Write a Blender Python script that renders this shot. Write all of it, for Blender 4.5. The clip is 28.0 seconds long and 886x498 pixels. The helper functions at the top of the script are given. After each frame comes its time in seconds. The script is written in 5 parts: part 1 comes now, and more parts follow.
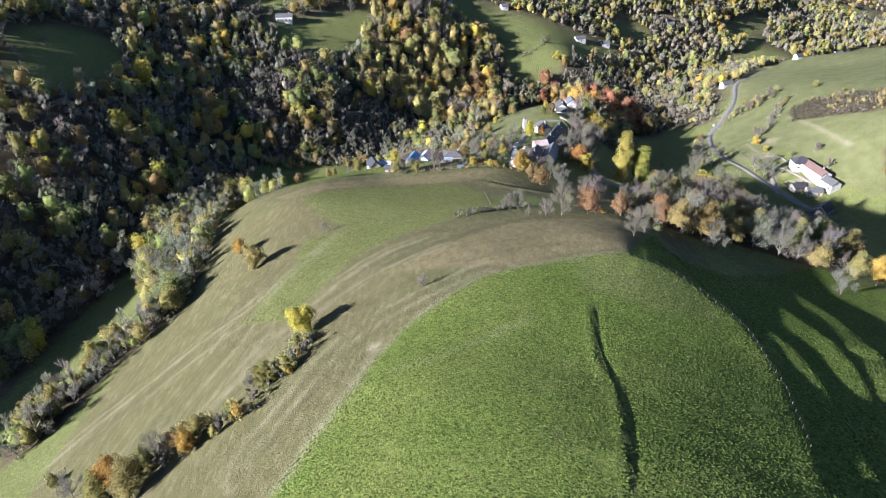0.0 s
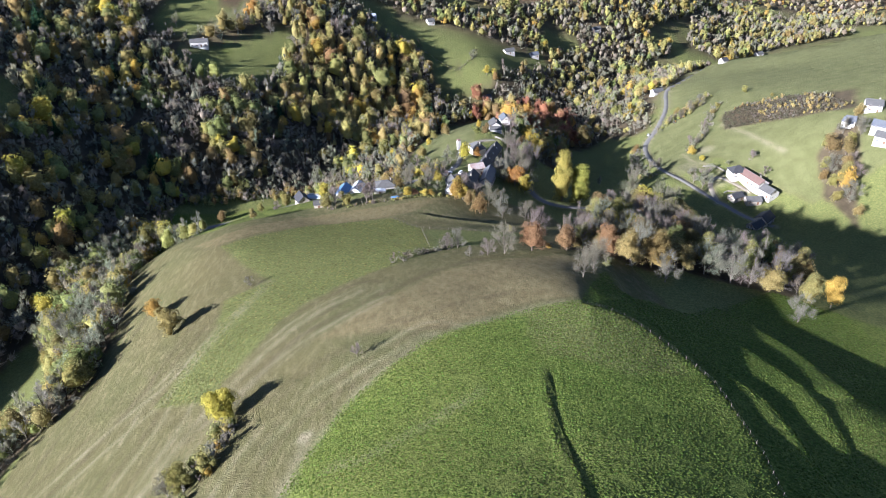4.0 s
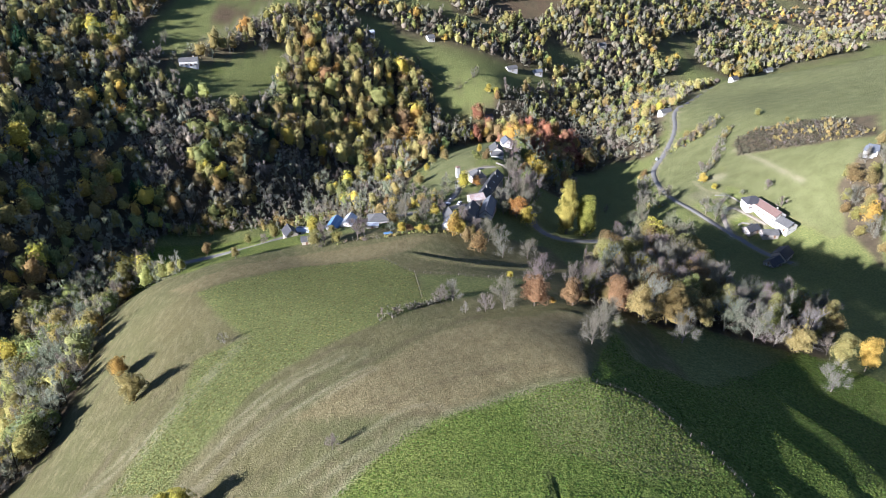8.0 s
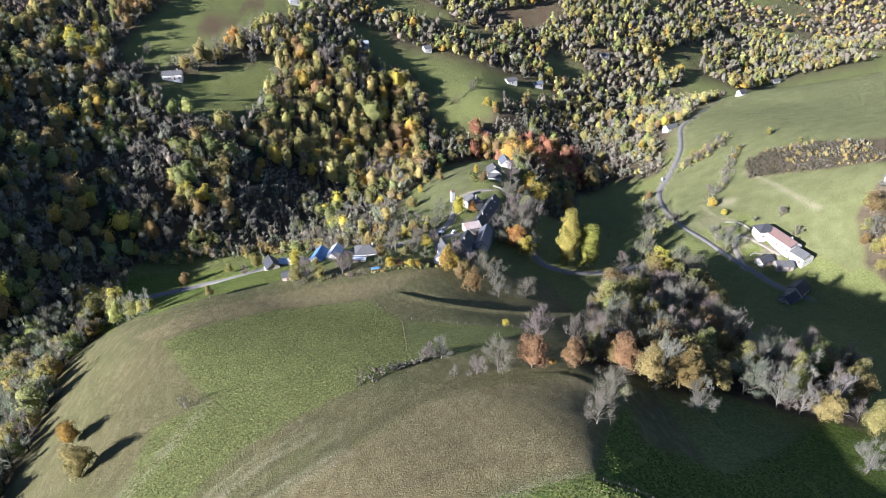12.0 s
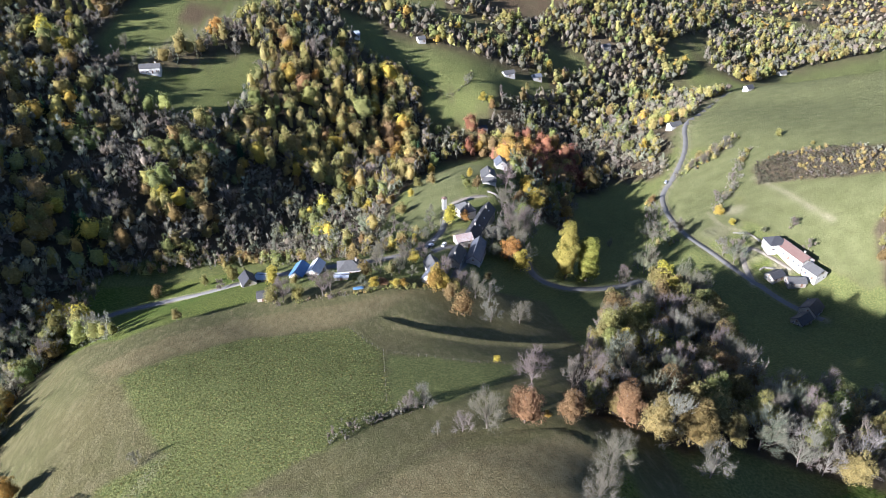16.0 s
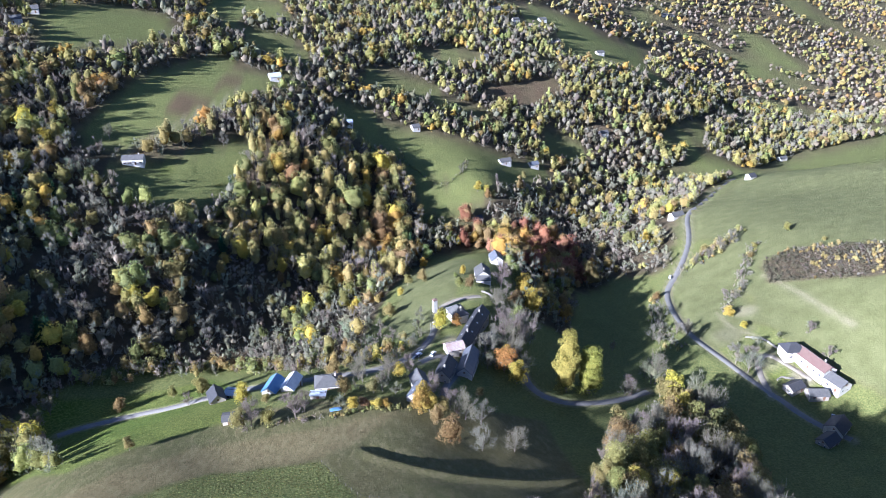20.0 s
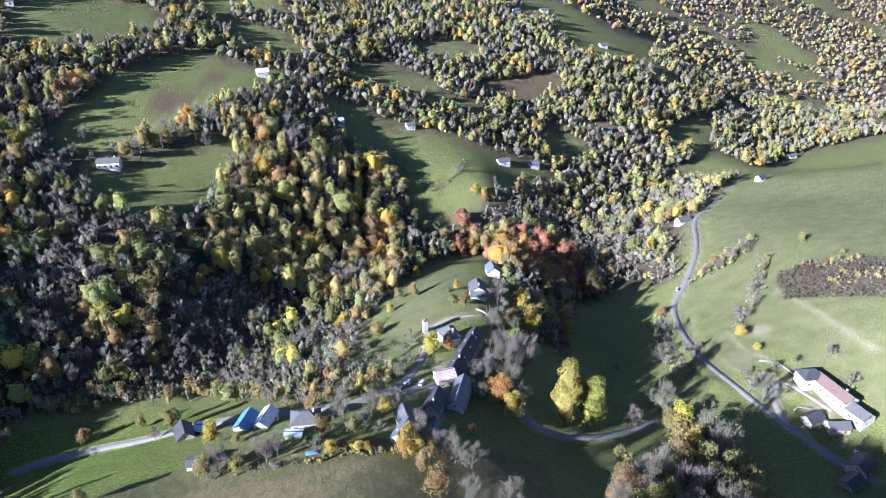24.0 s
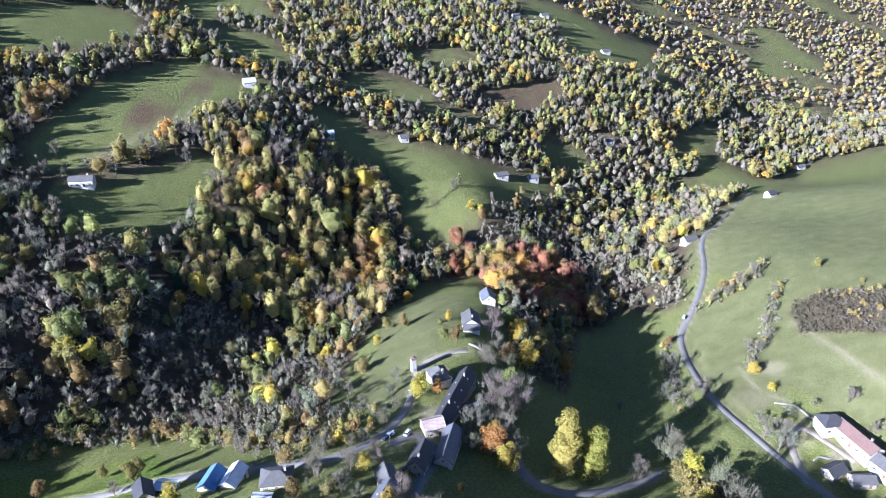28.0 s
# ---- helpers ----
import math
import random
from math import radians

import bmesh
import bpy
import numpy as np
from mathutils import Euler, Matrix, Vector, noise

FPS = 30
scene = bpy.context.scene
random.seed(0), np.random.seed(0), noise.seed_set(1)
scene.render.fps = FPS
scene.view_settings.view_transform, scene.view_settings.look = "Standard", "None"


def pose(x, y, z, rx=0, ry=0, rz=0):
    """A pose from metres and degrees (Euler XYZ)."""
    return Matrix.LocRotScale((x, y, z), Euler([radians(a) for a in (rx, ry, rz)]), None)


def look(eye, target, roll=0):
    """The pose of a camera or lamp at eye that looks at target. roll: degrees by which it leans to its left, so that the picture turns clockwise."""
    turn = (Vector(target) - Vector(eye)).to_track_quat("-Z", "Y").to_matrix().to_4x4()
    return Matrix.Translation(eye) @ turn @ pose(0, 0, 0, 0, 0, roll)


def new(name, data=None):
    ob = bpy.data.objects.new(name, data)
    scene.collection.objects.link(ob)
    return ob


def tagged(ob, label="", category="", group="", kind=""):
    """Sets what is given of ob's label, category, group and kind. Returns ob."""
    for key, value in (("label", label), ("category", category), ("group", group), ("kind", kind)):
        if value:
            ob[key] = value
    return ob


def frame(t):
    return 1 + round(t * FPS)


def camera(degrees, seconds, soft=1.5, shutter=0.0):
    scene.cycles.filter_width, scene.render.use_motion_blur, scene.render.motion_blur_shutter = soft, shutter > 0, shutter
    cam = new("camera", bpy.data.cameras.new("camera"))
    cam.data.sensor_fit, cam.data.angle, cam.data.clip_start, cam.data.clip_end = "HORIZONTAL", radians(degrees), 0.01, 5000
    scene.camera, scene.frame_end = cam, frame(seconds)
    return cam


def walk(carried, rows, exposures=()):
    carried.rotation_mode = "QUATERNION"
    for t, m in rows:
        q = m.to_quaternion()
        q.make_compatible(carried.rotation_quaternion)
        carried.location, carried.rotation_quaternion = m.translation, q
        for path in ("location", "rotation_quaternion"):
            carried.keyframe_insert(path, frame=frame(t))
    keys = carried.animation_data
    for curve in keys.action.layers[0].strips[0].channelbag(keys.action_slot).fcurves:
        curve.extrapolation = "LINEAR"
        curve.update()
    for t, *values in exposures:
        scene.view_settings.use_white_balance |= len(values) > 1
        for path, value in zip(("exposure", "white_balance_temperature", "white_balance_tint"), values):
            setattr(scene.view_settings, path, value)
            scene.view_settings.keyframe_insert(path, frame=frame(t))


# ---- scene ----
cam = camera(64.1, 28.0, 0.55)

PATH = [
    (0, (1.286, -1.012, 200.671), (1.271, 0.669, 199.588), -0.2),
    (0.5, (1.577, 1.683, 200.71), (1.572, 3.365, 199.628), -0.2),
    (1, (1.658, 4.523, 200.781), (1.777, 6.201, 199.699), -0.4),
    (1.5, (1.516, 7.632, 200.872), (1.676, 9.307, 199.791), -0.5),
    (2, (1.587, 11.015, 200.958), (1.746, 12.693, 199.881), -0.5),
    (2.5, (1.902, 14.478, 201.046), (2.058, 16.158, 199.972), -0.6),
    (3, (2.423, 17.902, 201.123), (2.578, 19.584, 200.053), -0.6),
    (3.5, (3.123, 21.529, 201.198), (3.276, 23.213, 200.13), -0.7),
    (5.5, (6.321, 36.28, 201.594), (6.466, 37.971, 200.536), -0.8),
    (6, (7.031, 39.931, 201.633), (7.177, 41.624, 200.577), -0.8),
    (6.5, (7.697, 43.603, 201.675), (7.842, 45.297, 200.621), -0.8),
    (7, (8.393, 47.276, 201.716), (8.538, 48.971, 200.664), -0.7),
    (7.5, (9.172, 50.923, 201.761), (9.316, 52.619, 200.711), -0.7),
    (8, (10.051, 54.624, 201.81), (10.194, 56.322, 200.762), -0.7),
    (8.5, (10.842, 58.349, 201.888), (10.985, 60.046, 200.841), -0.7),
    (9, (11.624, 62.095, 201.968), (11.767, 63.794, 200.922), -0.6),
    (9.5, (12.45, 65.869, 202.037), (12.593, 67.568, 200.992), -0.6),
    (10, (13.32, 69.661, 202.078), (13.463, 71.361, 201.034), -0.6),
    (10.5, (14.245, 73.44, 202.136), (14.388, 75.14, 201.092), -0.5),
    (11, (15.159, 77.177, 202.197), (15.301, 78.877, 201.153), -0.5),
    (11.5, (16.015, 80.929, 202.261), (16.157, 82.629, 201.217), -0.5),
    (13.5, (19.238, 96.115, 202.817), (19.38, 97.815, 201.773), -0.3),
    (14, (19.983, 99.903, 202.88), (20.13, 101.639, 201.899), -0.2),
    (14.5, (20.732, 103.384, 202.837), (20.901, 105.267, 202.185), 0.0),
    (15, (21.535, 106.628, 202.755), (21.714, 108.576, 202.339), 0.0),
    (15.4, (22.233, 109.24, 202.698), (22.404, 111.156, 202.15), -0.0),
    (15.5, (22.424, 109.943, 202.693), (22.597, 111.831, 202.056), 0.1),
    (16, (23.479, 113.779, 202.712), (23.625, 115.453, 201.627), -0.0),
    (16.5, (24.642, 118.159, 202.865), (24.764, 119.657, 201.546), -0.2),
    (17, (25.76, 122.538, 203.014), (25.882, 124.034, 201.692), -0.2),
    (17.5, (26.775, 126.975, 203.175), (26.896, 128.47, 201.852), -0.2),
    (17.8, (27.337, 129.727, 203.244), (27.463, 131.276, 201.985), -0.1),
    (17.9, (27.516, 130.576, 203.253), (27.65, 132.171, 202.053), 0.1),
    (18, (27.693, 131.336, 203.257), (27.831, 132.977, 202.122), -0.1),
    (18.1, (27.872, 131.992, 203.251), (28.017, 133.682, 202.191), 0.0),
    (18.5, (28.595, 134.259, 203.16), (28.756, 136.076, 202.34), 0.1),
    (19, (29.553, 137.082, 202.958), (29.715, 138.912, 202.167), 0.0),
    (19.5, (30.544, 140.232, 202.767), (30.705, 142.063, 201.979), 0.0),
    (20, (31.577, 143.692, 202.608), (31.73, 145.47, 201.705), -0.0),
    (20.5, (32.667, 147.616, 202.572), (32.817, 149.377, 201.635), 0.0),
    (21, (33.728, 151.504, 202.573), (33.877, 153.264, 201.636), 0.1),
    (21.5, (34.705, 155.23, 202.599), (34.853, 156.991, 201.663), 0.1),
    (23.5, (38.275, 169.968, 202.985), (38.423, 171.73, 202.051), 0.1),
    (24, (39.108, 173.697, 203.057), (39.256, 175.46, 202.123), 0.1),
    (24.5, (39.931, 177.454, 203.14), (40.079, 179.216, 202.206), 0.1),
    (25, (40.779, 181.175, 203.242), (40.927, 182.937, 202.309), 0.2),
    (25.5, (41.675, 184.84, 203.345), (41.822, 186.603, 202.412), 0.1),
    (26, (42.584, 188.551, 203.46), (42.732, 190.314, 202.527), 0.2),
    (26.5, (43.556, 192.286, 203.562), (43.703, 194.049, 202.629), 0.2),
    (27, (44.598, 195.971, 203.647), (44.744, 197.735, 202.715), 0.2),
    (27.5, (45.657, 199.655, 203.706), (45.802, 201.418, 202.773), 0.2),
    (28, (46.756, 203.32, 203.74), (46.901, 205.083, 202.807), 0.2),
]
walk(cam, [(t, look(eye, target, roll)) for t, eye, target, roll in PATH], [(0.0, 1.97, 5300, 13), (16.0, 1.95, 5300, 13), (21.0, 2.18, 4850, 16), (28.0, 2.18, 4850, 16)])

# World and sun
SUN_FROM, SUN_UP = 238.0, 20.0
world = bpy.data.worlds.new("sky")
scene.world = world
world.use_nodes = True
sky = world.node_tree.nodes.new("ShaderNodeTexSky")
sky.sky_type, sky.sun_disc, sky.sun_elevation, sky.sun_rotation = "NISHITA", False, radians(SUN_UP), radians(SUN_FROM)
sky.altitude, sky.air_density, sky.ozone_density, sky.dust_density = 2000, 0.65, 3.5, 3.5
world.node_tree.links.new(sky.outputs[0], world.node_tree.nodes["Background"].inputs["Color"])
world.node_tree.nodes["Background"].inputs["Strength"].default_value = 0.05
sun = new("sun", bpy.data.lights.new("sun", "SUN"))
sun.data.energy, sun.data.angle, sun.data.color = 5.0, radians(0.5), (1.0, 0.905, 0.835)
a, e = radians(SUN_FROM), radians(SUN_UP)
sun.matrix_world = look((math.sin(a) * math.cos(e) * 500, math.cos(a) * math.cos(e) * 500, math.sin(e) * 500 + 100), (0, 0, 100))

# ---- materials ----


def mat(name, build):
    m = bpy.data.materials.new(name)
    m.use_nodes = True
    nt = m.node_tree
    nt.nodes.clear()
    surf = build(nt)
    nt.links.new(surf, nt.nodes.new("ShaderNodeOutputMaterial").inputs["Surface"])
    return m


def node(nt, kind, **values):
    n = nt.nodes.new(kind)
    for key, value in values.items():
        if key in n.inputs:
            n.inputs[key].default_value = value
    return n


def noise_at(nt, vec, scale, detail=3.0, rough=0.55):
    n = node(nt, "ShaderNodeTexNoise", Scale=scale, Detail=detail, Roughness=rough)
    nt.links.new(vec, n.inputs["Vector"])
    return n.outputs["Fac"]


def ramp(nt, fac, lo, hi):
    n = nt.nodes.new("ShaderNodeMapRange")
    n.inputs["From Min"].default_value, n.inputs["From Max"].default_value = lo, hi
    nt.links.new(fac, n.inputs["Value"])
    return n.outputs["Result"]


def blend(nt, fac, a, b, mode="MIX"):
    n = nt.nodes.new("ShaderNodeMix")
    n.data_type, n.blend_type = "RGBA", mode
    for sock, v in ((n.inputs[0], fac), (n.inputs[6], a), (n.inputs[7], b)):
        if isinstance(v, (int, float)):
            sock.default_value = v
        elif isinstance(v, tuple):
            sock.default_value = (*v, 1)
        else:
            nt.links.new(v, sock)
    return n.outputs[2]


def bump(nt, fac, strength, distance):
    n = node(nt, "ShaderNodeBump", Strength=strength, Distance=distance)
    nt.links.new(fac, n.inputs["Height"])
    return n.outputs["Normal"]


def principled(nt, color, rough=0.8, metal=0.0, normal=None, spec=0.3):
    p = node(nt, "ShaderNodeBsdfPrincipled", Roughness=rough, Metallic=metal)
    p.inputs["Specular IOR Level"].default_value = spec
    if isinstance(color, tuple):
        p.inputs["Base Color"].default_value = (*color, 1)
    else:
        nt.links.new(color, p.inputs["Base Color"])
    if normal is not None:
        nt.links.new(normal, p.inputs["Normal"])
    return p.outputs[0]


def where(nt):
    return nt.nodes.new("ShaderNodeNewGeometry").outputs["Position"]


def own(nt):
    return nt.nodes.new("ShaderNodeTexCoord").outputs["Object"]


def worn(name, base, stain, scale=0.6, rough=0.75, metal=0.0, grain=6.0, depth=0.03, streak=0.0):
    """A weathered surface: base colour, stains of another, fine grain."""
    def build(nt):
        v = own(nt)
        patch = ramp(nt, noise_at(nt, v, scale, 4.0), 0.38, 0.68)
        fine = ramp(nt, noise_at(nt, v, grain, 3.0), 0.25, 0.8)
        c = blend(nt, patch, base, stain)
        c = blend(nt, 0.35, c, blend(nt, fine, tuple(k * 0.6 for k in base), tuple(min(1, k * 1.35) for k in base)))
        if streak:
            w = node(nt, "ShaderNodeTexWave", Scale=streak, Distortion=2.0)
            nt.links.new(v, w.inputs["Vector"])
            c = blend(nt, ramp(nt, w.outputs["Fac"], 0.55, 0.95), c, stain)
        return principled(nt, c, rough, metal, bump(nt, fine, 0.4, depth))
    return mat(name, build)


def land(nt):
    v = where(nt)

    def cover(name):
        a = nt.nodes.new("ShaderNodeAttribute")
        a.attribute_name = name
        s = nt.nodes.new("ShaderNodeSeparateColor")
        nt.links.new(a.outputs["Color"], s.inputs[0])
        return s.outputs
    one, two, lines = cover("cover_a"), cover("cover_b"), cover("cover_c")
    big, mid = noise_at(nt, v, 0.018, 4.0), noise_at(nt, v, 0.11, 4.0)
    small, tiny = noise_at(nt, v, 1.0, 5.0, 0.72), noise_at(nt, v, 2.6, 3.0, 0.75)
    warp = nt.nodes.new("ShaderNodeMapping")
    warp.inputs["Scale"].default_value = (1, 0.35, 1)
    warp.inputs["Rotation"].default_value = (0, 0, 0.6)
    nt.links.new(v, warp.inputs["Vector"])
    stroke = noise_at(nt, warp.outputs[0], 0.5, 3.0)
    # worn hill pasture, olive to straw
    c = blend(nt, ramp(nt, big, 0.35, 0.65), (0.165, 0.142, 0.062), (0.14, 0.138, 0.055))
    c = blend(nt, ramp(nt, stroke, 0.45, 0.72), c, (0.215, 0.185, 0.092))
    c = blend(nt, one[2], c, blend(nt, ramp(nt, stroke, 0.35, 0.7), (0.195, 0.158, 0.074), (0.265, 0.22, 0.11)))
    c = blend(nt, one[1], c, blend(nt, ramp(nt, small, 0.36, 0.66), (0.13, 0.15, 0.045), (0.235, 0.24, 0.082)))
    lush = blend(nt, ramp(nt, small, 0.4, 0.6), (0.085, 0.132, 0.02), (0.19, 0.235, 0.048))
    lush = blend(nt, ramp(nt, big, 0.42, 0.62), lush, blend(nt, ramp(nt, small, 0.36, 0.66), (0.12, 0.145, 0.033), (0.23, 0.255, 0.06)))
    c = blend(nt, one[0], c, lush)
    c = blend(nt, two[0], c, blend(nt, ramp(nt, mid, 0.35, 0.65), (0.085, 0.066, 0.042), (0.15, 0.115, 0.07)))
    c = blend(nt, two[1], c, blend(nt, ramp(nt, small, 0.35, 0.65), (0.1, 0.066, 0.042), (0.17, 0.115, 0.07)))
    c = blend(nt, two[2], c, blend(nt, ramp(nt, mid, 0.25, 0.75), (0.145, 0.155, 0.058), (0.195, 0.195, 0.085)))
    c = blend(nt, 0.35, c, blend(nt, ramp(nt, mid, 0.3, 0.7), (0.68, 0.66, 0.64), (1.0, 1.0, 0.96)), "MULTIPLY")
    c = blend(nt, lines[0], c, (0.36, 0.31, 0.2))
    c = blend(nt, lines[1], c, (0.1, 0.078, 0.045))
    c = blend(nt, ramp(nt, tiny, 0.5, 0.78), c, (0.04, 0.05, 0.016))
    c = blend(nt, 0.5, c, blend(nt, ramp(nt, small, 0.3, 0.7), (0.55, 0.56, 0.54), (1.0, 0.98, 0.95)), "MULTIPLY")
    h = nt.nodes.new("ShaderNodeMath")
    h.operation = "ADD"
    nt.links.new(small, h.inputs[0])
    nt.links.new(tiny, h.inputs[1])
    return principled(nt, c, 0.95, 0.0, bump(nt, h.outputs[0], 1.0, 0.5), 0.1)


ground_mat = mat("turf", land)


def leaf_build(nt):
    """Leaves in the tint that each tree carries, varied leaf by leaf."""
    a = nt.nodes.new("ShaderNodeAttribute")
    a.attribute_name = "tint"
    isl = nt.nodes.new("ShaderNodeNewGeometry").outputs["Random Per Island"]
    rnd = nt.nodes.new("ShaderNodeObjectInfo").outputs["Random"]
    hsv = nt.nodes.new("ShaderNodeHueSaturation")
    nt.links.new(a.outputs["Color"], hsv.inputs["Color"])
    both = nt.nodes.new("ShaderNodeMath")
    both.operation = "MULTIPLY"
    nt.links.new(ramp(nt, isl, -1.4, 1.0), both.inputs[0])
    spray = nt.nodes.new("ShaderNodeMapRange")
    spray.inputs["From Min"].default_value, spray.inputs["From Max"].default_value = 0.32, 0.66
    spray.inputs["To Min"].default_value, spray.inputs["To Max"].default_value = 0.6, 1.2
    nt.links.new(noise_at(nt, where(nt), 1.1, 3.0, 0.7), spray.inputs["Value"])
    nt.links.new(spray.outputs["Result"], both.inputs[1])
    nt.links.new(both.outputs[0], hsv.inputs["Value"])
    r = nt.nodes.new("ShaderNodeMapRange")
    r.inputs["To Min"].default_value, r.inputs["To Max"].default_value = 0.485, 0.515
    nt.links.new(rnd, r.inputs["Value"])
    nt.links.new(r.outputs["Result"], hsv.inputs["Hue"])
    d = node(nt, "ShaderNodeBsdfDiffuse", Roughness=0.6)
    t = nt.nodes.new("ShaderNodeBsdfTranslucent")
    nt.links.new(hsv.outputs[0], d.inputs["Color"])
    nt.links.new(hsv.outputs[0], t.inputs["Color"])
    m = nt.nodes.new("ShaderNodeMixShader")
    m.inputs[0].default_value = 0.42
    nt.links.new(d.outputs[0], m.inputs[1])
    nt.links.new(t.outputs[0], m.inputs[2])
    return m.outputs[0]


leaf_mat = mat("leaves", leaf_build)
bark_mat = worn("bark", (0.16, 0.13, 0.1), (0.24, 0.21, 0.18), 1.5, 0.95, grain=9.0)
slate_dark = worn("slate_dark", (0.035, 0.036, 0.042), (0.06, 0.058, 0.057), 0.8, 0.6, grain=5.0, streak=3.0)
slate_grey = worn("slate_grey", (0.07, 0.068, 0.064), (0.11, 0.106, 0.098), 0.7, 0.7, grain=5.0, streak=3.0)
slate_blue = worn("slate_blue", (0.085, 0.093, 0.108), (0.13, 0.136, 0.146), 0.7, 0.55, grain=5.0, streak=3.0)
tile_red = worn("tile_red", (0.125, 0.07, 0.058), (0.165, 0.112, 0.088), 0.7, 0.8, grain=5.0, streak=3.0)
tin_rusty = worn("tin_rusty", (0.5, 0.47, 0.44), (0.33, 0.2, 0.15), 0.5, 0.5, 0.2, streak=0.8)
sheet_blue = worn("sheet_blue", (0.1, 0.2, 0.36), (0.15, 0.25, 0.38), 0.5, 0.45, 0.2)
sheet_white = worn("sheet_white", (0.52, 0.55, 0.58), (0.38, 0.4, 0.43), 0.5, 0.45, 0.2)
plaster_white = worn("plaster_white", (0.5, 0.48, 0.43), (0.36, 0.33, 0.28), 0.5, 0.9)
plaster_cream = worn("plaster_cream", (0.44, 0.39, 0.31), (0.3, 0.26, 0.2), 0.5, 0.9)
stone_wall = worn("stone_wall", (0.3, 0.27, 0.22), (0.18, 0.16, 0.13), 1.2, 0.95, grain=3.0)
stone_pale = worn("stone_pale", (0.27, 0.245, 0.2), (0.17, 0.155, 0.125), 1.2, 0.95, grain=3.0)
brick_red = worn("brick_red", (0.34, 0.13, 0.08), (0.25, 0.1, 0.07), 1.2, 0.9)
asphalt = worn("asphalt", (0.165, 0.156, 0.138), (0.215, 0.2, 0.175), 0.2, 0.9, grain=3.0)
gravel = worn("gravel", (0.3, 0.26, 0.2), (0.2, 0.17, 0.12), 0.3, 0.95, grain=3.0)
wood_grey = worn("wood_grey", (0.13, 0.108, 0.085), (0.09, 0.072, 0.055), 2.0, 0.9, grain=12.0)
shutter_wood = worn("shutter_wood", (0.16, 0.09, 0.05), (0.1, 0.06, 0.04), 2.0, 0.8)
metal_grey = worn("metal_grey", (0.45, 0.46, 0.47), (0.3, 0.3, 0.3), 2.0, 0.5, 0.6)
glass = mat("glass", lambda nt: principled(nt, (0.03, 0.04, 0.05), 0.08, 0.0, None, 0.6))
paint_white = worn("paint_white", (0.7, 0.7, 0.7), (0.6, 0.6, 0.6), 2.0, 0.3)
paint_dark = worn("paint_dark", (0.04, 0.05, 0.07), (0.06, 0.06, 0.08), 2.0, 0.3)
wire_dark = worn("wire_dark", (0.1, 0.095, 0.09), (0.07, 0.06, 0.05), 2.0, 0.6, 0.5)
rubber = worn("rubber", (0.02, 0.02, 0.02), (0.03, 0.03, 0.03), 2.0, 0.9)
# Lie of the land: ridge lines, stream lines and slopes, each as (x, y, height).
CREST = [(10, -150, 80), (15, 0, 98), (20, 60, 98), (22, 99, 92), (31, 131, 84), (12, 184, 76), (40, 160, 80), (44, 180, 77), (30, 215, 68), (14, 252, 55), (16, 285, 43), (10, 328, 29)]
HILL_LEFT = [(-10, 128, 82), (-20, 146, 73), (-43, 166, 62), (-76, 232, 40), (-72, 298, 36), (-44, 263, 44), (-60, 110, 60), (-105, 150, 33), (-104, 222, 26), (-104, 290, 22), (-108, 340, 12)]
HILL_RIGHT = [(59, 193, 76), (67, 214, 68.5), (62, 236, 61), (76, 243, 57), (80, 210, 62.5), (101, 229, 52), (136, 205, 48.5), (47, 250, 56), (57, 297, 37), (75, 108, 82), (110, 130, 67), (129, 152, 61), (150, 163, 51), (230, 190, 36), (150, 250, 37)]
TERRACE = [(-43, 381, 12), (-80, 372, 9), (-20, 388, 12), (15, 372, 20), (38, 372, 18), (62, 343, 17), (74, 341, 17), (-30, 345, 22)]
SPUR = [(45, 410, 9), (62, 445, 5), (83, 496, 1), (99, 546, -13), (106, 585, -26), (40, 470, -4)]
STREAM_LEFT = [(-260, 60, 0), (-205, 200, -9), (-168, 294, -13), (-140, 370, -17), (-100, 432, -22), (-55, 485, -28), (-8, 545, -36), (45, 605, -45), (105, 650, -51), (175, 690, -58), (250, 740, -65), (340, 810, -72), (470, 920, -86), (720, 1180, -105), (1150, 1650, -130), (1900, 2700, -150)]
STREAM_RIGHT = [(300, 290, 5), (215, 350, -8), (150, 395, -14), (140, 440, -26), (150, 500, -42), (165, 580, -52), (180, 650, -58)]
LANE_SIDE = [(104, 399, -8), (108, 407, -8), (195, 434, -13), (232, 408, -14), (250, 385, -14), (211, 527, -34), (240, 600, -36)]
HILL_EAST = [(293, 414, 24), (344, 529, 18), (294, 549, 3), (263, 565, -15), (272, 658, -34), (370, 646, -13), (361, 726, -31), (460, 420, 62), (460, 540, 42), (470, 660, 10), (640, 620, 30), (700, 300, 90)]
# Nodes near x -425 are an unseen ridge, raised to shade the left valley.
WOOD_SLOPE = [(-175, 427, 6), (-230, 400, 36), (-330, 380, 72), (-270, 540, 62), (-170, 523, 16), (-108, 510, 2), (-300, 200, 35), (-430, 90, 113), (-420, -80, 106), (-500, 420, 96)]
PASTURES = [(-146, 609, 31), (-143, 624, 35), (-190, 640, 50), (-35, 675, 16), (69, 694, -17), (117, 694, -22), (19, 741, 11), (56, 773, 10), (139, 760, -20), (168, 771, -30), (-67, 785, 56), (-98, 806, 68), (-142, 784, 75), (-242, 785, 107)]
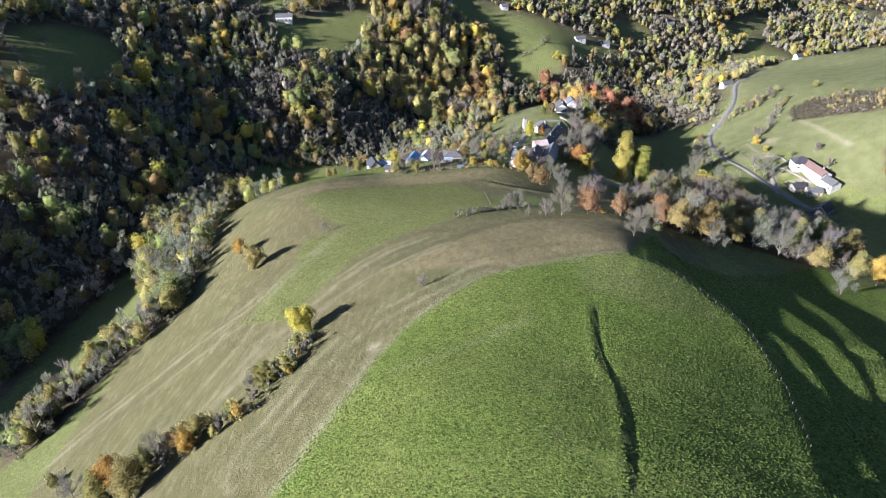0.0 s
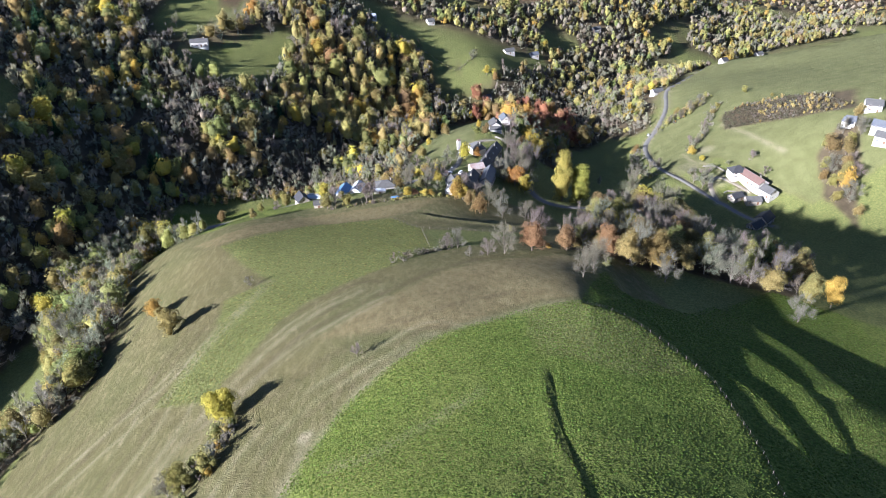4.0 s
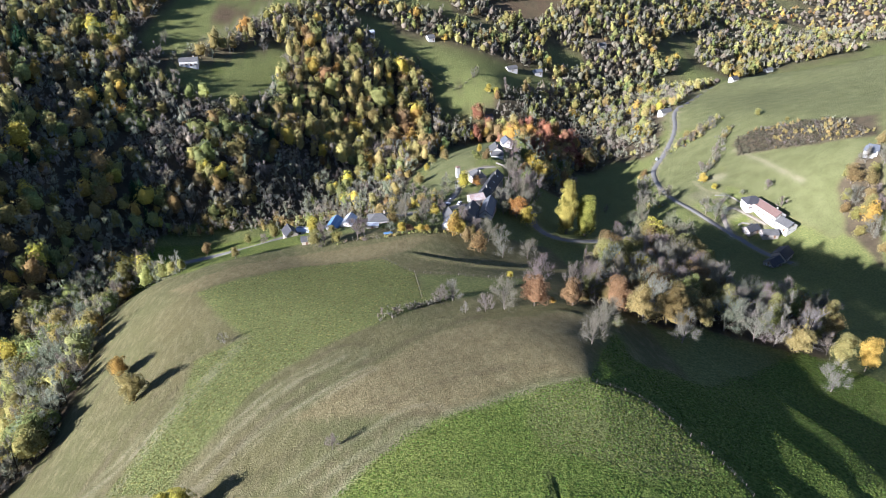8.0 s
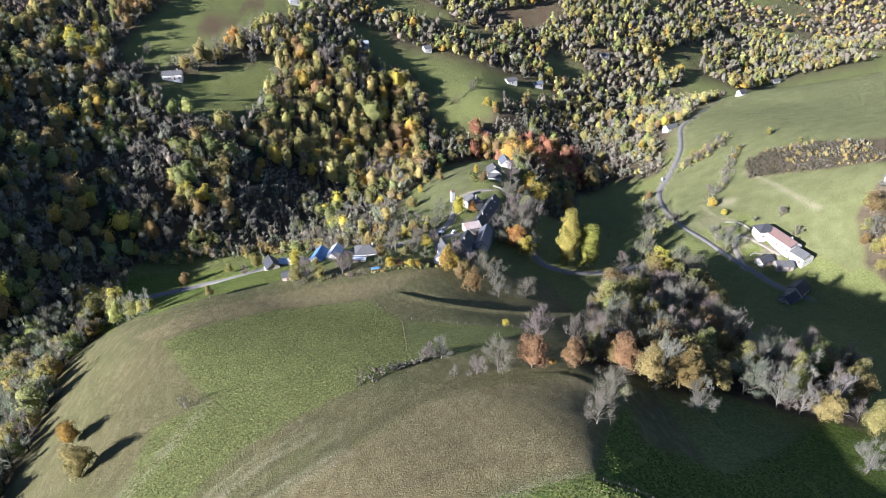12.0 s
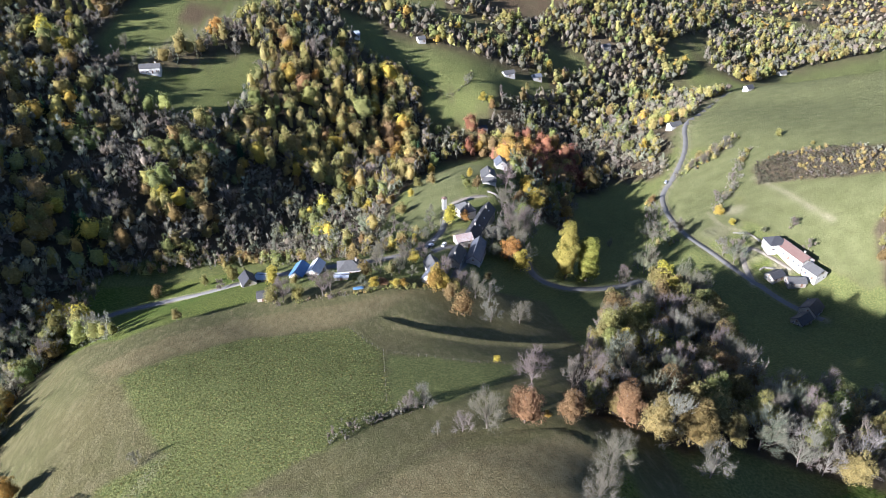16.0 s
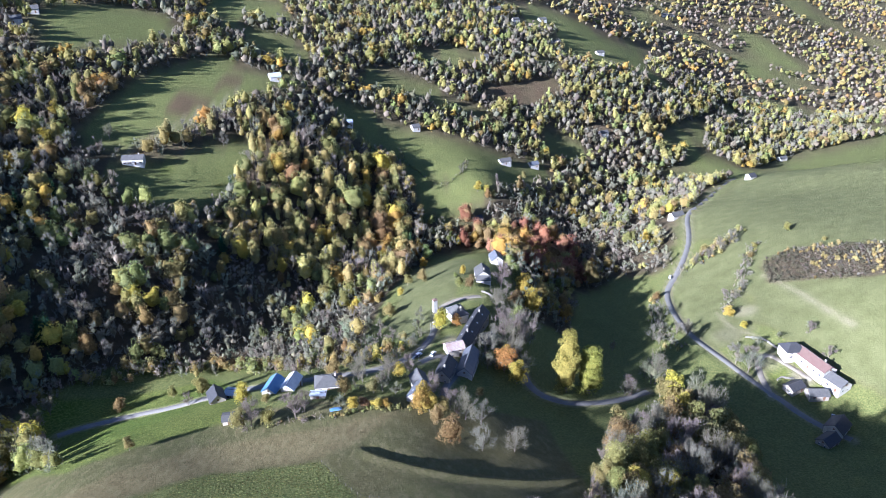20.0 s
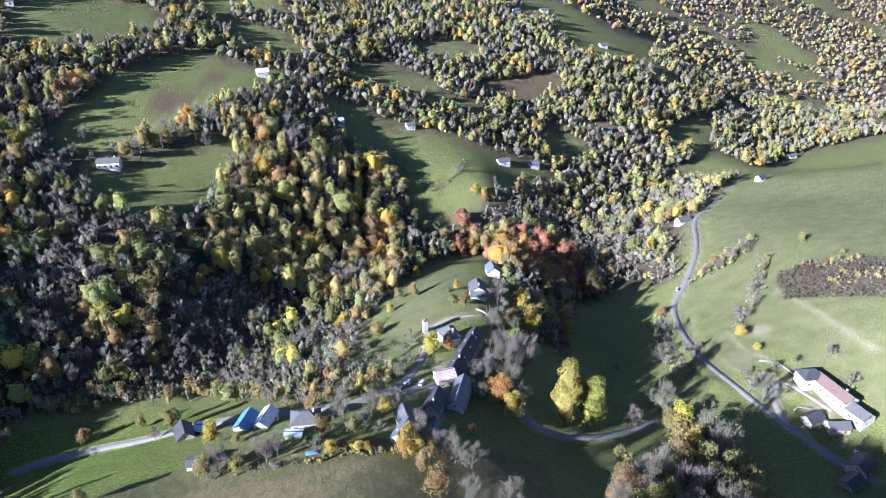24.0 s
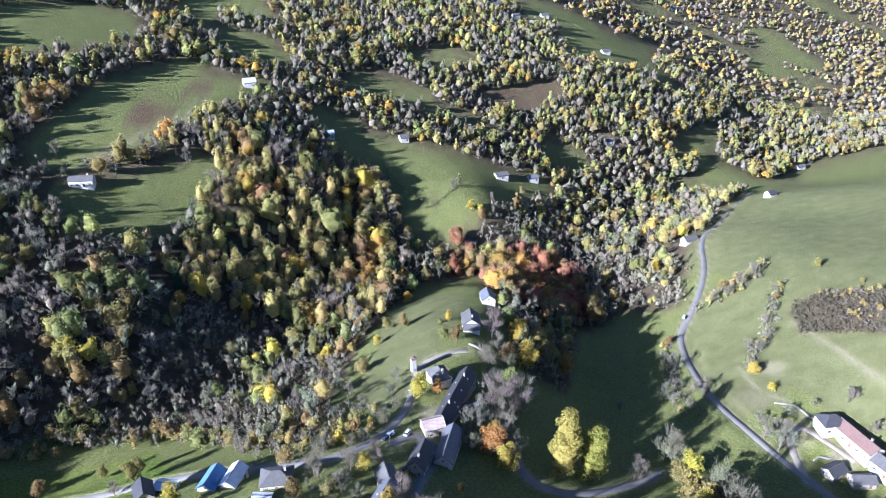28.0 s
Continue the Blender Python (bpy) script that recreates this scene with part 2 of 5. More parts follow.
UPLAND = [(260, 850, -38), (165, 902, 12), (301, 886, -30), (424, 980, -50), (130, 1040, 58), (230, 1010, 28), (-420, 900, 130), (-350, 1320, 140), (-100, 1480, 122), (180, 1400, 96), (500, 1350, -20), (-700, 900, 195)]
FAR_HILLS = [(-1370, 2200, 430), (-700, 2000, 250), (-250, 2100, 170), (200, 2200, 110), (590, 2230, 125), (885, 2130, 42), (960, 1880, 12), (1500, 1700, -90), (1300, 900, 60), (-2200, 800, 500), (900, -600, 60), (-800, -600, 120), (0, -700, 90), (1900, 4000, -150), (2700, 3000, -120), (3600, 4700, -150), (3600, 2000, 0), (3600, 0, 150), (0, 4500, -100), (-1500, 4700, 200), (-3200, 4700, 300), (-3200, 2500, 500), (900, 3300, -140)]
LAND = np.array(CREST + HILL_LEFT + HILL_RIGHT + TERRACE + SPUR + STREAM_LEFT + STREAM_RIGHT + LANE_SIDE + HILL_EAST + WOOD_SLOPE + PASTURES + UPLAND + FAR_HILLS, float)


def bend(d2):
    """The kernel of a thin plate, from squared distances in units of 100 m."""
    return d2 * np.log(d2 + 1e-9)


def plate(nodes):
    """Weights of the smooth plate that runs over the land's lines."""
    p = nodes[:, :2] / 100
    n = len(p)
    a = np.zeros((n + 3, n + 3))
    a[:n, :n] = bend(((p[:, None] - p[None]) ** 2).sum(2)) + np.eye(n) * 0.02
    a[:n, n], a[:n, n + 1:] = 1, p
    a[n, :n], a[n + 1:, :n] = 1, p.T
    return p, np.linalg.solve(a, np.concatenate([nodes[:, 2], np.zeros(3)]))


LAND_P, LAND_W = plate(LAND)


def height(x, y):
    """Ground height at arrays x, y."""
    x, y = np.asarray(x, float) / 100, np.asarray(y, float) / 100
    z = LAND_W[-3] + LAND_W[-2] * x + LAND_W[-1] * y
    for (px, py), w in zip(LAND_P, LAND_W):
        z = z + w * bend((x - px) ** 2 + (y - py) ** 2)
    return z
# Fields, woods and lines on the plan.
LUSH = [(-60, -150), (-45, 20), (-37, 97), (-29, 113), (-18, 139), (-10, 155), (11, 175), (38, 186), (60, 191), (79, 228), (79, 210), (89, 208), (99, 201), (150, 235), (210, 190), (260, 60), (200, -150)]
GREEN_BAND = [(-71, 300), (-32, 326), (6, 329), (19, 306), (22, 261), (5, 246), (-14, 233), (-27, 223), (-39, 205), (-50, 179), (-70, 189), (-57, 226), (-59, 247), (-42, 255)]
DRY_FIELD = [(-21, 193), (-6, 204), (17, 225), (39, 237), (66, 241), (75, 236), (59, 193), (37, 190), (20, 180)]
DRY_STRIP = [(-87, 314), (-68, 326), (-43, 347), (11, 355), (34, 364), (16, 341), (5, 331), (-33, 327), (-74, 303)]
FENCED_GREEN = [(20, 305), (60, 292), (67, 293), (53, 273), (30, 262), (22, 262)]
VILLAGE_GREEN = [(-144, 401), (-131, 430), (-60, 448), (-34, 406), (-34, 366), (-86, 338), (-131, 373)]
SPUR_MEADOW = [(43, 589), (70, 587), (90, 542), (73, 501), (62, 473), (53, 447), (38, 438), (28, 461), (39, 503)]
EAST_PASTURE = [(238, 681), (272, 648), (351, 719), (498, 901), (425, 663), (900, 800), (800, 300), (330, 380), (255, 477), (240, 486), (228, 451), (204, 440), (202, 472), (213, 532), (232, 563), (266, 574), (244, 628)]
EAST_PADDOCK = [(258, 505), (282, 456), (330, 470), (330, 380), (262, 382), (238, 437), (229, 462)]
MAIN_WOOD = [(-145, 406), (-139, 428), (-113, 456), (-79, 466), (-52, 464), (-5, 424), (14, 418), (16, 455), (31, 537), (62, 616), (109, 643), (108, 531), (112, 484), (133, 483), (160, 557), (197, 586), (225, 565), (262, 639), (407, 833), (516, 933), (715, 1025), (900, 1000), (2600, 2600), (2600, 4600), (-2600, 4600), (-2600, 100), (-700, 40), (-240, 100), (-185, 200), (-172, 300), (-140, 350)]
EDGE_BELT = [(-150, 159), (-138, 171), (-126, 206), (-107, 231), (-109, 265), (-121, 321), (-131, 385), (-86, 341), (-135, 415), (-161, 380), (-167, 348), (-163, 306), (-130, 242), (-140, 215), (-151, 189), (-161, 175)]
LANE_WOOD = [(72, 253), (80, 281), (103, 323), (129, 360), (162, 399), (174, 392), (165, 336), (147, 285), (194, 278), (158, 231), (139, 236), (118, 247), (100, 240), (85, 254)]
HEATH = [(262, 515), (279, 516), (303, 494), (329, 465), (310, 432), (283, 456), (253, 488)]
EAST_COPSE = [(299, 428), (309, 426), (269, 347), (269, 382), (276, 411)]
HOUSE_MEADOW = [(-163, 613), (-122, 638), (-96, 667), (-63, 680), (-71, 653), (-83, 606), (-108, 584), (-133, 585), (-152, 599)]
CHALET_MEADOW = [(-186, 646), (-162, 730), (-119, 799), (-77, 788), (-33, 801), (-88, 718), (-112, 677), (-129, 653), (-149, 634), (-173, 625)]
TOP_MEADOW = [(-237, 729), (-263, 800), (-204, 854), (-150, 827), (-179, 766), (-218, 737)]
MID_MEADOW = [(-24, 782), (1, 781), (59, 769), (133, 769), (185, 780), (191, 754), (123, 697), (105, 675), (84, 660), (60, 659), (55, 690), (32, 726), (3, 727)]
SMALL_MEADOW = [(205, 854), (242, 831), (237, 809), (203, 801), (186, 814)]
FAR_MEADOW = [(252, 1018), (355, 1164), (464, 1264), (380, 1076), (295, 1007)]
FAR_MEADOW_B = [(204, 1103), (321, 1229), (320, 1160), (208, 1066)]
FAR_MEADOW_C = [(65, 924), (115, 962), (152, 955), (111, 913), (75, 899)]
VALLEY_MEADOW = [(350, 905), (442, 992), (402, 905), (340, 864)]
RED_FIELD = [(137, 887), (230, 946), (227, 916), (182, 871), (144, 867)]
FARM_GREEN = [(222, 426), (228, 425), (233, 412), (229, 410), (217, 413)]
BRACKEN_A = [(-136, 704), (-115, 724), (-104, 712), (-126, 688)]
BRACKEN_B = [(-111, 748), (-90, 775), (-85, 764), (-104, 739)]
BRACKEN_C = [(-149, 635), (-134, 652), (-120, 662), (-117, 653), (-138, 636)]
BRACKEN_D = [(-76, 621), (-65, 608), (-67, 593), (-85, 591)]
HOUSE_GARDEN = [(-129, 623), (-116, 636), (-112, 630), (-124, 617)]
TRACK_Q = [(-152, 628), (-137, 662), (-120, 686), (-96, 725), (-86, 753)]
SHADE_MEADOW = [(-299, 479), (-271, 513), (-234, 512), (-224, 470), (-235, 425), (-266, 403)]
VALLEY_STRIP = [(-176, 198), (-167, 226), (-160, 263), (-162, 296), (-146, 254), (-142, 209), (-154, 186), (-161, 175)]
RAVINE_MEADOW = [(154, 513), (181, 555), (207, 578), (214, 549), (204, 514), (168, 451), (146, 445), (128, 456)]
LANE = [(233, 369), (223, 384), (214, 404), (203, 422), (198, 451), (204, 494), (210, 524), (216, 539), (229, 554), (255, 597), (272, 649), (299, 676), (393, 799)]
LANE_BEND = [(94, 422), (94, 409), (98, 402), (105, 399), (113, 398), (126, 401), (141, 407), (157, 415)]
VILLAGE_ROAD = [(-121, 405), (-111, 411), (-91, 415), (-68, 412), (-56, 411), (-31, 409), (-9, 403), (18, 402), (31, 408), (42, 419), (50, 433), (54, 447), (56, 463)]
FARM_TRACK = [(213, 401), (214, 416), (217, 426), (224, 430), (229, 422), (234, 414), (237, 409)]
BRANCH_LANE = [(44, 411), (52, 418), (57, 416), (62, 409), (59, 400), (54, 390), (52, 381)]
TOP_DRIVE = [(55, 459), (58, 470), (66, 476), (74, 479), (82, 481)]
FARM_PATH = [(222, 481), (218, 459), (221, 452), (226, 444), (228, 427)]
BANK_A = [(59, 189), (71, 186), (79, 175), (88, 156), (87, 128), (75, 89)]
BANK_B = [(86, 246), (81, 210), (82, 178), (92, 165), (102, 151), (99, 122), (91, 95)]
BANK_G = [(100, 206), (107, 188), (113, 172), (118, 157), (115, 138), (105, 114), (98, 92)]
BANK_C = [(105, 227), (113, 214), (125, 194), (131, 179), (132, 158)]
DITCH = [(41, 157), (39, 140), (38, 130), (40, 119), (38, 102), (34, 82)]
BANK_D = [(18, 339), (35, 327), (60, 319), (84, 318), (106, 330)]
BANK_E = [(26, 243), (38, 243), (53, 245), (67, 246), (75, 237)]
# Not a bank: a low step shaped in place of a tree's shadow.
SHADOW_STEP = [(31, 272), (46, 270), (64, 277), (80, 288)]
FENCE_A = [(20, 306), (34, 301), (49, 295), (66, 293)]
FENCE_B = [(6, 329), (13, 316), (19, 307), (20, 268)]
FENCE_C = [(61, 189), (71, 184.5), (78, 174), (86.5, 156), (85.5, 129), (79, 104)]
FENCE_D = [(60, 190), (57, 191), (38, 186), (11, 176), (-10, 156), (-18, 139)]
HEDGE_A = [(4, 247), (11, 253), (22, 259), (31, 266)]
HEDGE_B = [(234, 556), (248, 560), (260, 565), (269, 567)]
HEDGE_C = [(271, 541), (252, 515), (236, 491), (223, 477)]
HEDGE_D = [(-41, 163), (-43, 154), (-48, 143), (-54, 135), (-66, 130), (-79, 128), (-88, 121)]
HEDGE_E = [(203, 529), (194, 502), (188, 471), (186, 449)]
HEDGE_F = [(-17, 359), (-10, 360), (9, 361), (28, 365), (38, 366)]
HEDGE_H = [(-141, 420), (-128, 440), (-106, 452), (-79, 460), (-52, 457), (-28, 440), (-8, 421)]
HEDGE_G = [(235, 551), (254, 554), (276, 572)]
GARDENS = [(-13, 379), (2, 389), (27, 397), (41, 413), (49, 423), (65, 425), (81, 450), (95, 453), (97, 423), (73, 390), (51, 360), (40, 370), (13, 362)]
SPUR_SCRUB = [(25, 451), (38, 437), (53, 442), (49, 423), (27, 403), (-11, 411), (-24, 440), (4, 447)]
TRACK_A = [(-41, 174), (-27, 198), (-7, 208), (22, 234), (38, 242)]
TRACK_B = [(-28, 168), (-17, 179), (0, 185), (24, 196), (40, 199)]
TRACK_C = [(-67, 190), (-60, 210), (-49, 235), (-42, 255)]
TRACK_D = [(-115, 148), (-97, 167), (-78, 197), (-69, 233)]
TRACK_E = [(-80, 122), (-65, 144), (-51, 172), (-29, 206), (-6, 223)]
TRACK_F = [(-19, 147), (-19, 140), (-26, 120), (-33, 104), (-36, 97)]
TRACK_G = [(256, 498), (258, 473), (260, 447), (265, 427)]
TRACK_H = [(-12, 131), (-3, 131), (11, 140), (24, 150)]
TRACK_I = [(43, 735), (49, 715), (67, 700), (80, 694), (100, 715), (104, 734)]
TRACK_K = [(-126, 148), (-117, 158), (-95, 179), (-81, 191), (-68, 199), (-61, 215), (-51, 237), (-42, 256)]
TRACK_L = [(-43, 112), (-38, 123), (-32, 135), (-27, 148), (-21, 154), (-13, 160), (2, 168), (14, 176)]
TRACK_M = [(-50, 166), (-41, 178), (-30, 189), (-18, 199), (1, 211)]
TRACK_N = [(-46, 152), (-36, 165), (-24, 176), (-11, 183), (8, 192)]
TRACK_O = [(-92, 122), (-84, 137), (-76, 159), (-69, 174), (-66, 192)]
TRACK_P = [(-112, 150), (-112, 180), (-107, 215), (-98, 248), (-92, 270)]
UPPER_GREEN = [(40, 166), (53, 160), (64, 157), (81, 158), (77, 178), (70, 187), (60, 190), (44, 187)]
TRACK_J = [(-148, 632), (-129, 667), (-105, 701), (-83, 735)]

# ---- the ground ----


def along(line, x, y):
    """Distance of points x, y to a line, the side they lie on (left is plus) and how far along it, in segments."""
    best = np.full(x.shape, 1e9)
    side, at = np.zeros(x.shape), np.zeros(x.shape)
    for k, (a, b) in enumerate(zip(line[:-1], line[1:])):
        dx, dy = b[0] - a[0], b[1] - a[1]
        u = np.clip(((x - a[0]) * dx + (y - a[1]) * dy) / (dx * dx + dy * dy + 1e-9), 0, 1)
        ex, ey = x - a[0] - u * dx, y - a[1] - u * dy
        d = np.hypot(ex, ey)
        near = d < best
        best = np.where(near, d, best)
        side = np.where(near, np.sign(dx * ey - dy * ex), side)
        at = np.where(near, k + u, at)
    return best, side, at


def smooth_line(line, rounds=2):
    """A line with its corners cut round."""
    for _ in range(rounds):
        new_line = [line[0]]
        for a, b in zip(line[:-1], line[1:]):
            new_line += [(a[0] * 0.75 + b[0] * 0.25, a[1] * 0.75 + b[1] * 0.25), (a[0] * 0.25 + b[0] * 0.75, a[1] * 0.25 + b[1] * 0.75)]
        line = new_line + [line[-1]]
    return line


def inside(poly, x, y):
    """Whether points lie in a polygon."""
    hit = np.zeros(x.shape, bool)
    for (ax, ay), (bx, by) in zip(poly, poly[1:] + poly[:1]):
        if ay != by:
            hit ^= ((ay > y) != (by > y)) & (x < (bx - ax) * (y - ay) / (by - ay) + ax)
    return hit


def ripple(x, y, size, seed=0.0):
    """Cheap smooth unevenness from a few crossed waves."""
    s = 0
    for k, (a, f) in enumerate(((0.3, 1.0), (1.5, 1.31), (2.6, 1.73), (4.1, 2.3))):
        s = s + np.sin((x * math.cos(a) + y * math.sin(a)) * f / size + seed * (k + 1) + 1.7 * k)
    return s / 4


ROADS = [(smooth_line(LANE), 1.75), (smooth_line(LANE_BEND), 1.7), (smooth_line(VILLAGE_ROAD), 1.55), (smooth_line(FARM_TRACK), 1.5), (smooth_line(BRANCH_LANE), 1.6), (smooth_line(TOP_DRIVE), 1.4)]
TERRACES = [(smooth_line(BANK_A), 0.9, 9.0), (smooth_line(BANK_B), 0.9, 9.0), (smooth_line(BANK_G), 0.55, 8.0), (smooth_line(BANK_C), 1.5, 12.0)]
# The last entry is a shallow step standing in for tree shade.
BANKS = [(smooth_line(DITCH), 0.7, 1.3), (smooth_line(BANK_D), 1.2, 3.0), (smooth_line(BANK_E), 0.45, 1.2), (smooth_line(SHADOW_STEP), 0.5, 2.0)]


def lie(x, y):
    """Ground height with banks, ditches, levelled roads and unevenness."""
    x, y = np.asarray(x, float), np.asarray(y, float)
    z = height(x, y) + 0.1 * ripple(x, y, 4.0) + 0.25 * ripple(x, y, 13.0, 2.0)
    for line, rise, wide in BANKS:
        d, side, at = along(line, x, y)
        s = d * side / wide
        end = np.clip(np.minimum(at, len(line) - 1 - at) / 2.0, 0, 1)
        z = z - rise * 1.6 * s * np.exp(-s * s) * end
    for line, rise, reach in TERRACES:
        d, side, at = along(line, x, y)
        end = np.clip(np.minimum(at, len(line) - 1 - at) / 2.0, 0, 1)
        z = z - rise * side * np.tanh(d / 1.3) * np.exp(-d / reach) * end
    for line, half in ROADS:
        d, _, at = along(line, x, y)
        c = np.array(line)
        zc = height(c[:, 0], c[:, 1])
        for _ in range(3):
            zc = np.concatenate([zc[:1], (zc[:-2] + zc[1:-1] + zc[2:]) / 3, zc[-1:]])
        level = np.interp(at, np.arange(len(c)), zc)
        k = np.clip((d - half - 0.8) / 6.0, 0, 1)
        z = level + (z - level) * k * k * (3 - 2 * k)
    return z


def mesh_of(name, co, faces, material, smooth=False, tint=None):
    """A mesh from arrays of corners and of faces with the same number of corners each."""
    me = bpy.data.meshes.new(name)
    n = faces.shape[1]
    me.vertices.add(len(co))
    me.vertices.foreach_set("co", np.asarray(co, np.float32).ravel())
    me.loops.add(faces.size)
    me.loops.foreach_set("vertex_index", faces.astype(np.int32).ravel())
    me.polygons.add(len(faces))
    me.polygons.foreach_set("loop_start", np.arange(0, faces.size, n, dtype=np.int32))
    me.update(calc_edges=True)
    if smooth:
        me.shade_smooth()
    if tint is not None:
        me.attributes.new("tint", "FLOAT_COLOR", "POINT").data.foreach_set("color", np.column_stack([tint, np.ones(len(tint))]).astype(np.float32).ravel())
    me.materials.append(material)
    return me


def spread(lo, hi, step, grow, reach_lo, reach_hi):
    """Grid lines: even between lo and hi, wider and wider beyond."""
    up, down = [hi], [lo]
    d = step
    while up[-1] < reach_hi:
        d *= grow
        up.append(up[-1] + d)
    d = step
    while down[-1] > reach_lo:
        d *= grow
        down.append(down[-1] - d)
    return np.array(down[:0:-1] + list(np.arange(lo, hi - 0.1, step)) + up)


GX, GY = spread(-160, 290, 1.65, 1.06, -3200, 3600), spread(76, 450, 1.65, 1.05, -900, 4700)
X, Y = np.meshgrid(GX, GY, indexing="ij")
Z = lie(X, Y)
ii, jj = np.meshgrid(np.arange(X.shape[0] - 1), np.arange(X.shape[1] - 1), indexing="ij")
q = (ii * X.shape[1] + jj).ravel()
ground_me = mesh_of("ground", np.stack([X, Y, Z], 2).reshape(-1, 3), np.stack([q, q + X.shape[1], q + X.shape[1] + 1, q + 1], 1), ground_mat, True)
WX, WY = X + 1.6 * ripple(X, Y, 5.0, 1.0), Y + 1.6 * ripple(Y, X, 5.0, 3.0)
MEADOWS = [HOUSE_MEADOW, CHALET_MEADOW, TOP_MEADOW, MID_MEADOW, SMALL_MEADOW, FAR_MEADOW, FAR_MEADOW_B, FAR_MEADOW_C, VALLEY_MEADOW, SHADE_MEADOW, RAVINE_MEADOW, VALLEY_STRIP, SPUR_MEADOW]


def clearing(x, y):
    """Open glades far off among the woods."""
    return (y > 820) & (ripple(x, y, 70.0, 5.0) + 0.5 * ripple(x, y, 26.0, 1.0) > 0.3)


kind_of = np.where((X > -125) & (X < 95) & (Y < 375), 9, 1)
for poly, k in ((EAST_PASTURE, 5), (EAST_PADDOCK, 5), (MAIN_WOOD, 3), (EDGE_BELT, 3), (LANE_WOOD, 3), (EAST_COPSE, 3), (HEATH, 3), (LUSH, 0), (GREEN_BAND, 1), (DRY_FIELD, 2), (DRY_STRIP, 2), (FENCED_GREEN, 1), (UPPER_GREEN, 1), (VILLAGE_GREEN, 0)):
    kind_of = np.where(inside(poly, WX, WY), k, kind_of)
kind_of = np.where(clearing(X, Y), 1, kind_of)
for poly in MEADOWS:
    kind_of = np.where(inside(poly, WX, WY), 1, kind_of)
for poly in (RED_FIELD, BRACKEN_A, BRACKEN_B, BRACKEN_C, BRACKEN_D):
    kind_of = np.where(inside(poly, WX + 1.5 * (WX - X), WY + 1.5 * (WY - Y)), 4, kind_of)
for poly in (HOUSE_GARDEN, FARM_GREEN):
    kind_of = np.where(inside(poly, X, Y), 0, kind_of)
kind_of = np.where(inside(SPUR_MEADOW, WX, WY), 5, kind_of)
for name, kinds in (("cover_a", (0, 1, 2)), ("cover_b", (3, 4, 5))):
    col = np.ones((X.size, 4), np.float32)
    for c, k in enumerate(kinds):
        f = (kind_of == k).astype(np.float32)
        f[1:-1, 1:-1] = (f[1:-1, 1:-1] * 2 + f[:-2, 1:-1] + f[2:, 1:-1] + f[1:-1, :-2] + f[1:-1, 2:]) / 6
        col[:, c] = f.ravel()
    ground_me.attributes.new(name, "FLOAT_COLOR", "POINT").data.foreach_set("color", col.ravel())
col = np.zeros((X.size, 4), np.float32)
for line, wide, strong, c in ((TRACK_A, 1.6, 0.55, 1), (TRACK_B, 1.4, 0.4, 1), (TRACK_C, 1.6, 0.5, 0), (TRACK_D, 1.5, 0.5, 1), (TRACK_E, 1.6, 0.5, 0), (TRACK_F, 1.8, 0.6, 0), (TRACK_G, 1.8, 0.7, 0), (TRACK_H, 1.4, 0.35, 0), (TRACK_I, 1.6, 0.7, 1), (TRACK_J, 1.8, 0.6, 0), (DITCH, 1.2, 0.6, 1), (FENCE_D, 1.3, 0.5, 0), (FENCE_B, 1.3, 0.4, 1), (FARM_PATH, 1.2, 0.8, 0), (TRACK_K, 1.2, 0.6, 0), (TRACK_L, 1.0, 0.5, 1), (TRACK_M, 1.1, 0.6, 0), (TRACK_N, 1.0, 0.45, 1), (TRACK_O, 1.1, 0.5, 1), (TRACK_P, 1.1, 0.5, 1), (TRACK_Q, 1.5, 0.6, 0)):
    d = along(smooth_line(line), X + 0.35 * (WX - X), Y + 0.35 * (WY - Y))[0]
    col[:, c] = np.maximum(col[:, c], (strong * np.exp(-(d / wide) ** 2) * (0.6 + 0.4 * ripple(X, Y, 3.0))).ravel())
for line, offs in ((TRACK_K, (-9, -5, 4, 7)), (TRACK_O, (-12, -7, -3, 5, 9)), (TRACK_E, (-7, -3, 4, 8)), (TRACK_L, (3, 6, 9)), (TRACK_M, (-3, 4))):
    d, side, at = along(smooth_line(line), X + 0.3 * (WX - X), Y + 0.3 * (WY - Y))
    for k, o in enumerate(offs):
        g = 0.42 * np.exp(-((d * side - o) / 0.9) ** 2) * np.clip(0.5 + 0.9 * ripple(X, Y, 9.0, o), 0, 1) * np.isin(kind_of, (2, 9))
        col[:, k % 2] = np.maximum(col[:, k % 2], g.ravel())
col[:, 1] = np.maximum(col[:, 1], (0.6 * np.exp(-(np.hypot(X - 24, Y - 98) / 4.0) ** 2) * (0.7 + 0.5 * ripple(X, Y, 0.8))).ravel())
for x, y, r, strong in ((-19, 147, 2.2, 0.8), (232, 470, 6.0, 0.5), (62, 431, 6.0, 0.7), (58, 414, 4.5, 0.6), (233, 411, 6.0, 0.8), (222, 424, 7.0, 0.4), (214, 452, 9.0, 0.3)):
    col[:, 0] = np.maximum(col[:, 0], (strong * np.exp(-(np.hypot(X - x, Y - y) / r) ** 4)).ravel())
for line, half in ROADS:
    d = along(line, X, Y)[0]
    col[:, 0] = np.maximum(col[:, 0], (0.6 * np.exp(-((d - half) / 1.2) ** 2)).ravel())
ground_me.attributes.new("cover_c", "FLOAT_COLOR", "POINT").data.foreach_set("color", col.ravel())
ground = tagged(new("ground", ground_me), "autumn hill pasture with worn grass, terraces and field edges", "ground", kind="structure")


